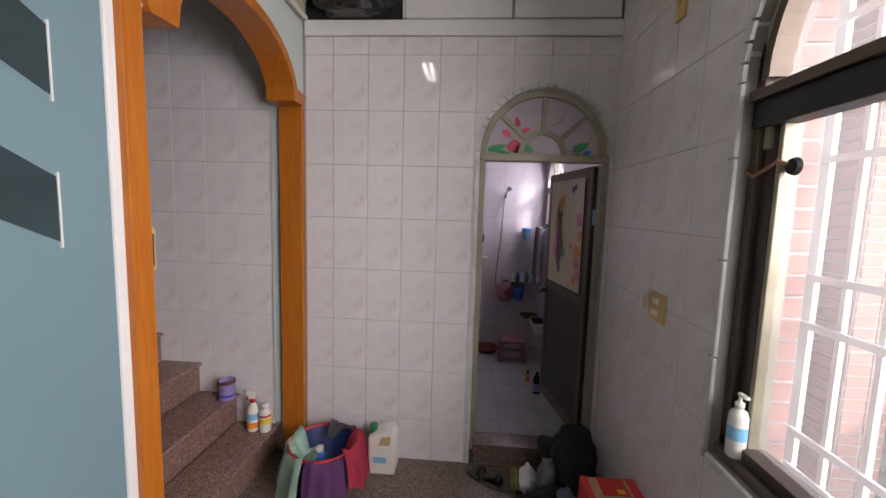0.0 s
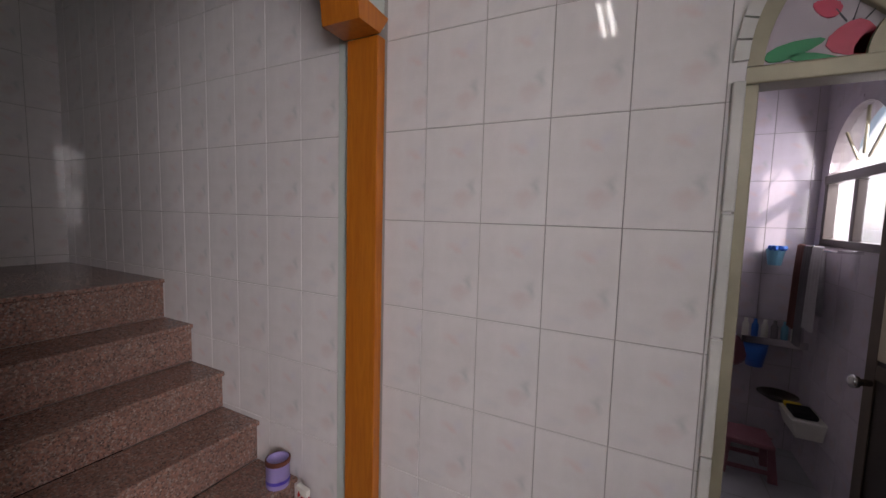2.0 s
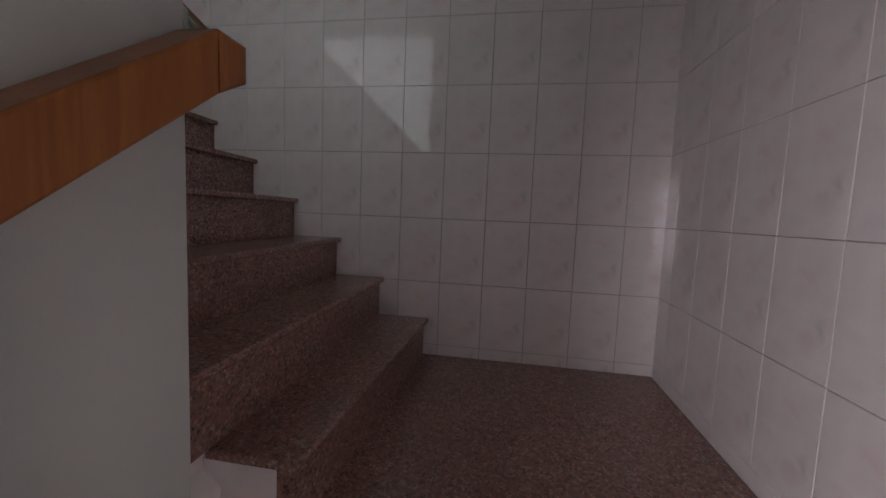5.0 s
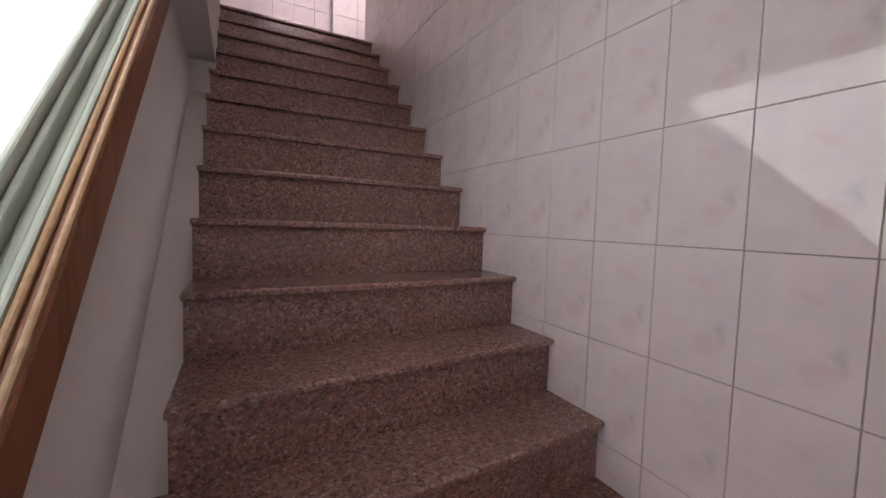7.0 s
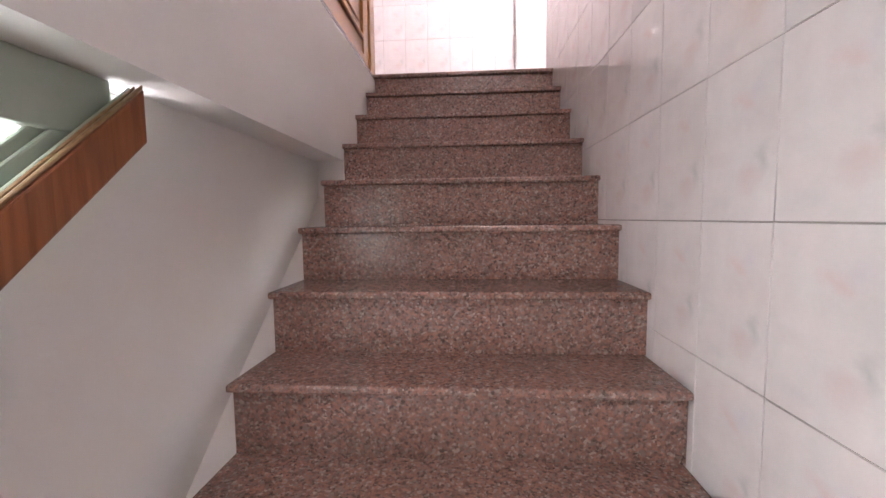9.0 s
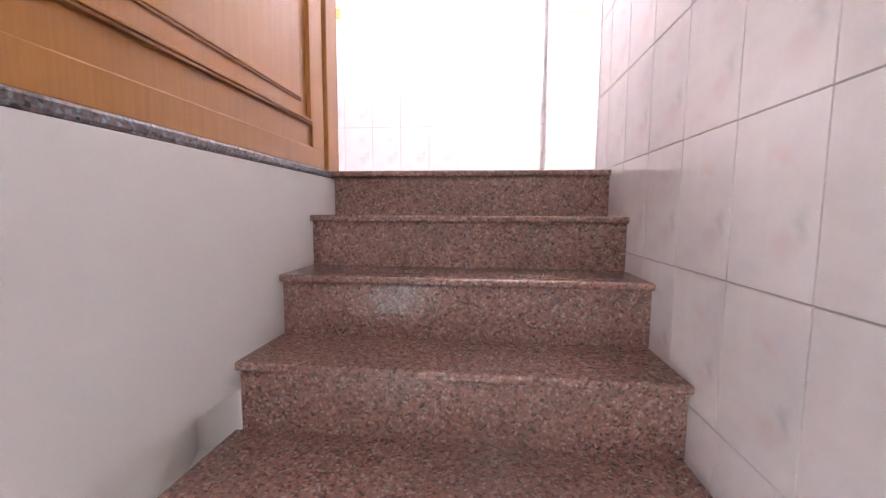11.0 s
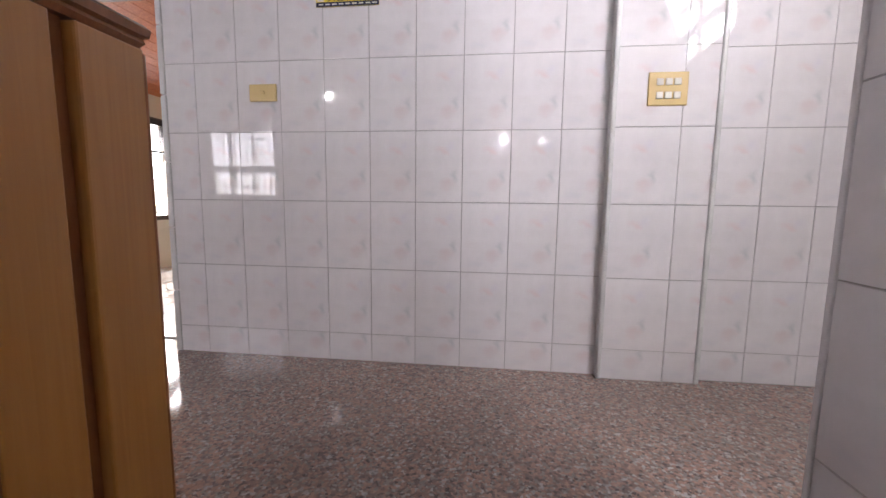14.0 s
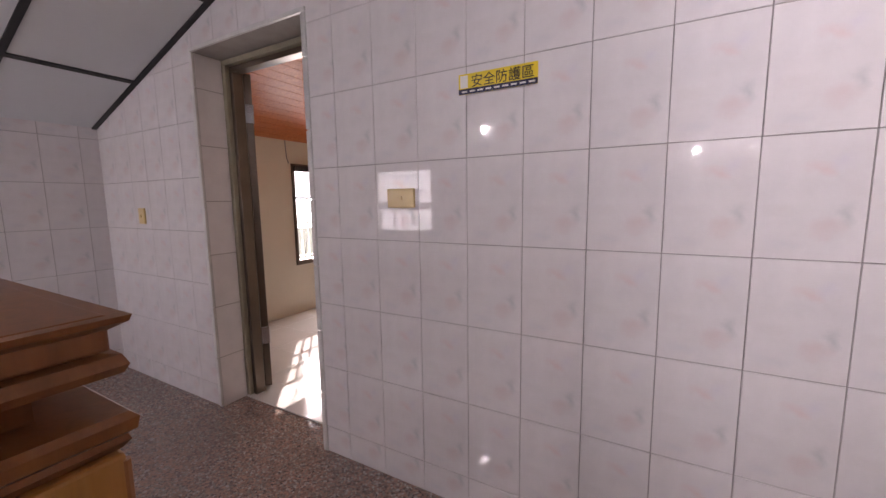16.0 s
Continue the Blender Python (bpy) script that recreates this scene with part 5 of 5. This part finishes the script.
    bottle("shampoo_bottle", (1.40, 0.98, 0.0005), [(0.03, 0), (0.032, 0.12), (0.018, 0.15), (0.01, 0.16)], BLACK, "dark pump bottle with a lilac label on the floor", [(0.0326, 0.02, 0.09, LILAC)], BLACK, [(0.012, 0.158), (0.012, 0.18)])
    bottle("small_bottle", (1.36, 1.2, 0.0005), [(0.018, 0), (0.02, 0.06), (0.008, 0.08)], ORANGEPR, "small orange bottle on the bathroom floor", (), BLACK, [(0.01, 0.078), (0.01, 0.1)])
    part("drain_hose", tube([(0.90, 2.06, 0.75), (0.905, 2.0, 0.5), (0.885, 1.9, 0.35)], 0.01, 8), plain("dark_red_hose", (0.18, 0.03, 0.02), 0.5), None, "dark red hose hanging on the bathroom wall", category="hose")
    part("red_bowl", lathe([(0.09, 0), (0.12, 0.06), (0.11, 0.06), (0.08, 0.01)], 24, at=(1.02, 1.9, 0.0025)), plain("dark_red_plastic", (0.22, 0.03, 0.02), 0.5), None, "dark red plastic bowl on the bathroom floor", smooth=True, category="bowl")
    part("soap_shelf", box(0.86, 1.0, 2.02, 2.098, 1.0, 1.02, 0.004), WHITEPLASTIC, None, "white soap shelf fixed to the tiles", category="shelf")
    rz = empty("razor", (0, 0, 0), "small black and pink razor hung on the tiles", "razor")
    part("grip", box(0.925, 0.95, 2.085, 2.098, 1.17, 1.26, 0.003), BLACK, rz)
    part("hook", box(0.933, 0.942, 2.09, 2.098, 1.26, 1.33, 0.002), PALEPETAL, rz)


bath_things()

# fluorescent lamp of the room


def tube_lamp(at, turn, L, label, strength_mat, name="ceiling_lamp"):
    e = empty(name, at, label, "lamp", turn=turn)
    part("housing", box(-L / 2, L / 2, -0.07, 0.07, 0.0, 0.05, 0.006), WHITE, e)
    for y in (-0.035, 0.035):
        part("tube", tube([(-L / 2 + 0.04, y, -0.02), (L / 2 - 0.04, y, -0.02)], 0.013, 10), strength_mat, e, "glowing white tube")
    return e


# ---- upper floor things ----


def sideboard():
    e = empty("sideboard", (0, 0, 0), "orange brown wooden cabinet with a raised panel and cornice", "cabinet")
    x0, x1 = -1.566, -1.16
    y0, y1 = -2.46, -4.212
    zb, zl, zt = Z2 + 0.004, 4.804, 4.93
    yr = y1 + 0.128
    part("body", box(x0 + 0.012, x1, yr, y0, zb, zl), DOORWOOD, e)
    part("end_post", box(x0 - 0.008, x1, y1, y1 + 0.105, zb, zl - 0.002, 0.004), DOORWOOD, e, "smooth end post")
    part("groove", box(x0 + 0.012, x1, y1 + 0.1055, yr - 0.0005, zb, zl), DOORLINE, e)
    part("edge_bead", tube([(x0 - 0.004, y1 + 0.001, zb), (x0 - 0.004, y1 + 0.001, zl - 0.01)], 0.005, 8), DOORLINE, e)
    part("bottom_rail", box(x0, x0 + 0.0115, yr, y0, zb, zb + 0.072, 0.003), DOORWOOD, e)
    part("side_stile", box(x0, x0 + 0.0115, yr, yr + 0.10, zb + 0.0725, zl, 0.003), DOORWOOD, e)
    part("top_rail", box(x0, x0 + 0.0115, yr + 0.1005, y0, zl - 0.07, zl, 0.003), DOORWOOD, e)
    pyr, pyl, pz0, pz1 = yr + 0.105, y0 - 0.12, zb + 0.155, zl - 0.075

    def rect_ring(o, w, xa, xb, mat, name):
        part(name, box(xa, xb, pyr - o, pyl + o, pz0 - o, pz0 - o + w, 0.002), mat, e)
        part(name, box(xa, xb, pyr - o, pyl + o, pz1 + o - w, pz1 + o, 0.002), mat, e)
        part(name, box(xa, xb, pyr - o, pyr - o + w, pz0 - o + w, pz1 + o - w, 0.002), mat, e)
        part(name, box(xa, xb, pyl + o - w, pyl + o, pz0 - o + w, pz1 + o - w, 0.002), mat, e)
    rect_ring(0.004, 0.008, x0 - 0.002, x0 + 0.0118, DOORLINE, "moulding")
    rect_ring(-0.005, 0.010, x0 - 0.005, x0 + 0.0118, DOORWOOD, "moulding")
    rect_ring(-0.064, 0.007, x0 + 0.006, x0 + 0.0118, DOORLINE, "moulding")
    part("panel", box(x0 + 0.004, x0 + 0.0118, pyr + 0.072, pyl - 0.072, pz0 + 0.072, pz1 - 0.072, 0.003), DOORWOOD, e, "raised panel")

    def moulded(name, prof, mat, label=""):
        """A moulding that runs round the free corner: prof is (outward, z)."""
        bm = bmesh.new()
        loops = []
        for (ax, ay, dx, dy) in ((x0, y0, -1, 0), (x0, y1, -1, -1), (x1, y1, 0, -1)):
            loops.append([bm.verts.new((ax + dx * o, ay + dy * o, z)) for o, z in prof])
        for l0, l1 in zip(loops, loops[1:]):
            for k in range(len(prof)):
                bm.faces.new((l0[k], l0[(k + 1) % len(prof)], l1[(k + 1) % len(prof)], l1[k]))
        bm.faces.new(loops[0])
        bm.faces.new(loops[-1][::-1])
        part(name, bm, mat, e, label)
    q = zl
    moulded("ledge", [(-0.05, q), (0.0, q), (0.006, q + 0.008), (0.004, q + 0.014), (0.010, q + 0.018), (0.012, q + 0.03), (0.006, q + 0.036), (-0.05, q + 0.037)], DARKWOOD, "moulded ledge")
    part("neck", box(x0 + 0.045, x1, y1 + 0.045, y0, q, zt - 0.05), DARKWOOD, e)
    moulded("cornice", [(-0.045, zt - 0.052), (0.006, zt - 0.052), (0.010, zt - 0.044), (0.006, zt - 0.034), (-0.006, zt - 0.032), (-0.006, zt - 0.016),
                        (0.0, zt - 0.010), (0.012, zt - 0.003), (0.014, zt + 0.003), (-0.045, zt + 0.003)], DARKWOOD, "stepped dark cornice")
    part("top_board", box(x0 - 0.0, x1, y1, y0, zt - 0.03, zt + 0.004, 0.002), DARKWOOD, e)
    return e


sideboard()
heap("plastic_sheet", "thin white plastic sheet lying on the cabinet top", WHITEPLASTIC, (-1.30, -3.55, 4.965), (0.15, 0.35, 0.03), 33, 4.96, cat="sheet")


def door_two():
    d = empty("door_upper", (0, 0, 0), "bronze aluminium frame of the bright room's doorway", "door", kind="structure")
    y0, y1 = YU - 0.238, YU - 0.15
    part("frame", box(UD1 - 0.03, UD1 - 0.001, y0, y1, Z2 + 0.007, UDT - 0.03, 0.003), ALU_LIGHT, d)
    part("frame", box(UD1 - 0.06, UD1 - 0.0305, y0, y1 - 0.025, Z2 + 0.007, UDT - 0.06, 0.003), ALU, d)
    part("frame", box(UD0, UD0 + 0.03, y0, y1, Z2 + 0.007, UDT - 0.03, 0.003), ALU_LIGHT, d)
    part("frame", box(UD0, UD1, y0, y1, UDT - 0.03, UDT - 0.001, 0.003), ALU_LIGHT, d)
    part("frame", box(UD0 + 0.031, UD1 - 0.031, y0, y1 - 0.025, UDT - 0.06, UDT - 0.031, 0.003), ALU, d)
    part("sill", box(UD0, UD1, y0, y1 + 0.01, Z2 + 0.0005, Z2 + 0.009, 0.002), FLOORTILE2, d)
    structure("threshold", box(UD0, UD1, YU - 0.2395, YU - 0.0005, Z2 - 0.12, Z2), GRANITE_HALL, "speckled granite threshold")
    z = Z2
    while z < UDT - 0.05:
        part("edging", box(UD1 - 0.004, UD1 + 0.022, YU - 0.002, YU + 0.012, z + 0.002, min(z + 0.3, UDT) - 0.002, 0.004), GROUT_LIGHT, d)
        part("edging", box(UD0 - 0.022, UD0 + 0.004, YU - 0.002, YU + 0.012, z + 0.002, min(z + 0.3, UDT) - 0.002, 0.004), GROUT_LIGHT, d)
        part("reveal_tile", box(UD1 - 0.004, UD1 - 0.0005, YU - 0.149, YU - 0.003, z + 0.002, min(z + 0.3, UDT) - 0.002, 0.001), TILE, d)
        z += 0.3
    part("edging", box(UD0 - 0.022, UD1 + 0.022, YU - 0.002, YU + 0.012, UDT + 0.001, UDT + 0.022, 0.004), GROUT_LIGHT, d)
    leaf = empty("metal_door", (UD1 - 0.045, YU - 0.17, Z2 + 0.02), "bronze metal door folded back with steel hinges", "door")
    leaf.matrix_world = pose(UD1 - 0.05, YU - 0.245, Z2 + 0.03, 0, 0, -33)
    part("leaf", box(0.0, 0.74, -0.04, 0.0, 0, 1.9, 0.003), ALU, leaf)
    for z in (0.28, 1.62):
        part("hinge", box(-0.006, -0.001, -0.045, 0.01, z, z + 0.11, 0.002), CHROME, leaf, "worn steel hinge")
    structure("trim_pillar", box(-2.605, -2.585, YU, YU + 0.046, Z2, 6.4, 0.006), GROUT_LIGHT, "white pillar edging of glazed tile")
    structure("trim_pillar", box(-2.992, -2.972, YU, YU + 0.046, Z2, 6.4, 0.006), GROUT_LIGHT, "white pillar edging of glazed tile")
    structure("frame_west", box(-3.62, -3.54, -5.25, -5.17, Z2, 6.4, 0.004), ALU, "dark aluminium door post at the hall's end")
    structure("trim_wall_end", box(XW - 0.15, XW + 0.006, -4.312, -4.3005, Z2 - 0.4, 6.4, 0.003), TILE, "glazed end of the stair wall")


door_two()


def room_window():
    w = empty("window_room", (0, 0, 0), "bronze sliding window with a half raised blind", "window", kind="structure")
    a, b, s, t = -6.86, -7.62, 4.37, 5.43
    xa, xb = 1.35, 1.42
    part("window_frame", box(xa, xb, a - 0.03, a, s, t, 0.003), ALU, w)
    part("window_frame", box(xa, xb, b, b + 0.05, s, t, 0.003), ALU, w)
    part("window_frame", box(xa, xb, b + 0.05, a - 0.03, s, s + 0.05, 0.003), ALU, w)
    part("window_frame", box(xa, xb, b + 0.05, a - 0.03, t - 0.04, t, 0.003), ALU, w)
    part("sash", box(xa + 0.02, xb, -7.30, -7.26, s + 0.05, t - 0.04, 0.003), ALU_LIGHT, w)
    part("pane", box(xb - 0.01, xb - 0.006, b, a, s, t), CLEAR, w).visible_shadow = False
    bl = empty("blind", (0, 0, 0), "dark venetian blind pulled halfway up", "blind")
    part("headrail", box(xa - 0.03, xa - 0.001, b + 0.02, a - 0.01, t - 0.08, t - 0.02, 0.003), GRID, bl)
    for k in range(14):
        z = t - 0.1 - k * 0.017
        part("slat", box(xa - 0.028, xa - 0.006, b + 0.03, a - 0.02, z, z + 0.009), GRID, bl)
    part("bottom_rail", box(xa - 0.03, xa - 0.004, b + 0.03, a - 0.02, t - 0.36, t - 0.34, 0.002), GRID, bl)
    part("cord", tube([(xa - 0.03, a - 0.12, t - 0.36), (xa - 0.035, a - 0.15, s + 0.4), (xa - 0.03, a - 0.08, s + 0.12)], 0.003, 6), GRID, bl)
    g = empty("window_grille", (0, 0, 0), "white steel grille outside the upper window", "grille")
    for i in range(9):
        y = a - 0.03 - i * 0.09
        part("bar", box(1.60, 1.612, y - 0.006, y + 0.006, s - 0.1, s + 0.72), WHITEFRAME, g)
    for z in (s + 0.05, s + 0.42, s + 0.56, s + 0.7):
        part("rail", box(1.585, 1.599, b - 0.1, a + 0.1, z, z + 0.014), WHITEFRAME, g)
    for z in (s + 0.05, s + 0.7):
        part("arm", box(1.5, 1.5845, a + 0.06, a + 0.08, z, z + 0.014), WHITEFRAME, g)
    part("window_cable", tube([(1.363, -6.80, 5.66), (1.363, -6.81, 5.5), (1.363, -6.83, 5.43)], 0.004, 6), GREYCLOTH, None, "thin grey cable running down to the window", category="cable")
    # floor tile joints
    for k in range(9):
        y = YU - 0.35 - k * 0.4
        part("joint", box(-2.0, 1.33, y, y + 0.003, Z2 + 0.0062, Z2 + 0.0072), GROUT_LIGHT, None, "", kind="structure")
    for k in range(8):
        x = 1.1 - k * 0.4
        part("joint", box(x, x + 0.003, -9.0, YU - 0.24, Z2 + 0.0074, Z2 + 0.0084), GROUT_LIGHT, None, "", kind="structure")


room_window()


def sign():
    e = empty("warning_sign", (-1.512, YU + 0.004, 5.42), "yellow and navy safety sticker on the tiles", "sticker", turn=180)
    w, h = 0.272, 0.066
    part("board", box(-w / 2, w / 2, -0.0025, 0, -h / 2, h / 2), YELLOWPR, e)
    part("band", box(-w / 2, w / 2, -0.0035, -0.0026, -h / 2, -h / 2 + 0.018), plain("navy_print", (0.015, 0.015, 0.05), 0.4), e)
    part("emblem", box(-w / 2 + 0.006, -w / 2 + 0.034, -0.0035, -0.0026, -0.012, h / 2 - 0.005), WHITEPLASTIC, e)
    ink = plain("black_ink", (0.02, 0.015, 0.015), 0.4)
    cu = bpy.data.curves.new("lettering", "FONT")
    cu.body = "安全防護區"
    cu.size, cu.extrude = 0.043, 0.0006
    cu.align_x = "CENTER"
    cu.space_character = 1.02
    t = new("lettering_source", cu)
    me = bpy.data.meshes.new_from_object(t)
    bpy.data.objects.remove(t)
    me.materials.clear()
    me.materials.append(ink)
    ob = new("lettering", me)
    ob.parent = e
    ob.matrix_basis = pose(0.018, -0.0032, -0.009, 90, 0, 0)
    for i in range(9):
        x = -w / 2 + 0.012 + i * 0.029
        part("fine_print", box(x, x + 0.02, -0.0042, -0.0036, -h / 2 + 0.006, -h / 2 + 0.011), WHITEPLASTIC, e)
    return e


sign()


tube_lamp((0.28, -2.3, 3.05), 90, 0.6, "white fluorescent ceiling lamp of the room", TUBE)


def bulb(at, label, hang=None):
    e = empty("ceiling_lamp", at, label, "lamp", "small hall lamps")
    top = hang or 6.016 - 0.325 * at[0] - at[2]
    part("base", lathe([(0.03, 0.04), (0.03, 0.08)], 16), WHITE, e)
    part("cord", tube([(0, 0, 0.08), (0, 0, top)], 0.006, 8), WHITE, e)
    part("globe", lathe([(0.006, -0.036), (0.022, -0.03), (0.032, 0.0), (0.022, 0.03), (0.015, 0.036)], 16), BULB, e, "glowing round bulb", smooth=True)


bulb((-0.25, -2.49, 5.80), "small round glowing lamp high in the hall")
bulb((-2.36, -0.16, 5.66), "small round glowing lamp high over the stairwell", 7.1 - 5.66)


def hall_grille():
    w = empty("window_hall", (0, 0, 0), "three light aluminium window of the hall", "window", kind="structure")
    for x in (0.4505, 0.735, 1.03, 1.315):
        part("sash", box(x, x + 0.034, -2.435, -2.405, 4.6205, 5.4495, 0.003), ALU_LIGHT, w)
    for za, zb in ((4.6205, 4.66), (4.93, 5.01), (5.41, 5.4495)):
        part("sash_rail", box(0.45, 1.35, -2.4045, -2.395, za, zb, 0.003), ALU_LIGHT, w)
    g = empty("window_grille", (0, 0, 0), "white steel grille in the hall window", "grille")
    for i in range(12):
        x = 0.48 + i * 0.075
        part("bar", box(x, x + 0.022, -2.39, -2.376, 4.6195, 5.4505), WHITEFRAME, g)
    for z in (4.75, 5.15, 5.33):
        part("rail", box(0.4495, 1.3505, -2.375, -2.365, z, z + 0.022), WHITEFRAME, g)


hall_grille()

# ---- outdoors ----
structure("ground", box(XR + 0.14, 400, -400, 400, -0.6, -0.3), plain("earth", (0.09, 0.1, 0.05), 0.9), "dark earth outside")

# ---- wall tiles ----
VS = steps_of(0, 2.45, 0.3, ROW0)


def span_front(u):
    if DX0 - 0.02 < u < DX1 + 0.03:
        d = abs(u - DCX)
        if d < DR + 0.02:
            return [(DSPR + math.sqrt((DR + 0.02) ** 2 - d * d), 2.45)]
    return [(0.0, 2.45)]


tiles(WALL_N, (0, 0, 0), 0, steps_of(-0.16, XR, 0.2, 0.0), VS, span_front, TILE)
tiles(WALL_N, (0, 0, 0), 0, steps_of(XW, -0.366, 0.2, -0.565), steps_of(0.15, 5.1, 0.3, ROW0), lambda u: [(0, 5.1)], TILE)
tiles(WALL_W, (XW, 0, 0), 90, steps_of(-4.30, 0.0, 0.2, -0.362), steps_of(1.0, 6.2, 0.3, ROW0), lambda u: [(max(1.0, 1.0 + (-u - 1.3) * 0.8), 6.2)], TILE)
tiles(WALL_U, (0, YU, 0), 180, steps_of(0.635, 2.59, 0.201, 1.804), steps_of(Z2, 6.3, 0.301, 3.974), lambda u: [(Z2, 6.3)], TILE)
tiles(WALL_U, (0, YU + 0.035, 0), 180, steps_of(2.59, 2.98, 0.26, 2.59), steps_of(Z2, 6.3, 0.301, 3.974), lambda u: [(Z2, 6.3)], TILE)
tiles(WALL_U, (0, YU - 0.004, 0), 180, steps_of(2.98, 3.7, 0.201, 2.98), steps_of(Z2, 6.3, 0.301, 3.974), lambda u: [(Z2, 6.3)], TILE)
tiles(WALL_U, (0, YU, 0), 180, steps_of(-1.42, -0.197, 0.201, -0.197), steps_of(Z2, 6.1, 0.301, 3.974), lambda u: [(Z2, 6.1)], TILE)
tiles(WALL_U, (0, YU, 0), 180, steps_of(-0.197, 0.635, 0.201, 0.2), steps_of(UDT, 6.3, 0.301, 3.974), lambda u: [(UDT, 6.3)], TILE)
tiles(WALL_BF, (0, 2.1, 0), 0, steps_of(0.3, 1.6, 0.2, 0.95), steps_of(0.0, 2.9, 0.3, 0.255), lambda u: [(0.0, 2.9)], TILE_BATH)


def east_tiles(wall, x, ya, yb, v0, v1, first_v, spans, mat, stepu=0.2, stepv=0.3):
    """Tiles of a wall that faces -x; u runs from ya down to yb."""
    tiles(wall, (x, 0, 0), -90, [-q for q in sorted(steps_of(yb, ya, stepu, ya), reverse=True)], steps_of(v0, v1, stepv, first_v), spans, mat)


def span_east(u):
    y = -u
    a, b, t, rr = -0.982, -2.78, 1.90, 0.65
    if b < y < a:
        c, r = (a + b) / 2, (a - b) / 2
        top = t + rr * math.sqrt(max(0, 1 - ((y - c) / r) ** 2))
        return [(0, 0.76), (top, 3.5)]
    return [(0, 3.5)]


east_tiles(WALL_E, XR, 0.0, -3.4, 0.0, 3.5, ROW0, span_east, TILE)
east_tiles(WALL_UE, 1.42, -3.6, YU, Z2, 5.64, 3.98, lambda u: [(Z2, 5.64)], TILE)


def span_bath(u):
    y = -u
    return [(0.0, 1.36), (2.15, 2.9)] if 1.3 < y < 2.0 else [(0.0, 2.9)]


east_tiles(WALL_BE, 1.6, 2.1, 0.14, 0.0, 2.9, 0.255, span_bath, TILE_BATH)
bm_joint = bmesh.new()
for k in range(4):
    box(0.45 + 0.3 * k, 0.453 + 0.3 * k, 0.14, 2.1, 0.0002, 0.001, bm=bm_joint)
for k in range(7):
    box(0.3, 1.6, 0.2 + 0.3 * k, 0.203 + 0.3 * k, 0.0012, 0.002, bm=bm_joint)
structure("trim_floor", bm_joint, GROUT, "grout joints of the bathroom floor")
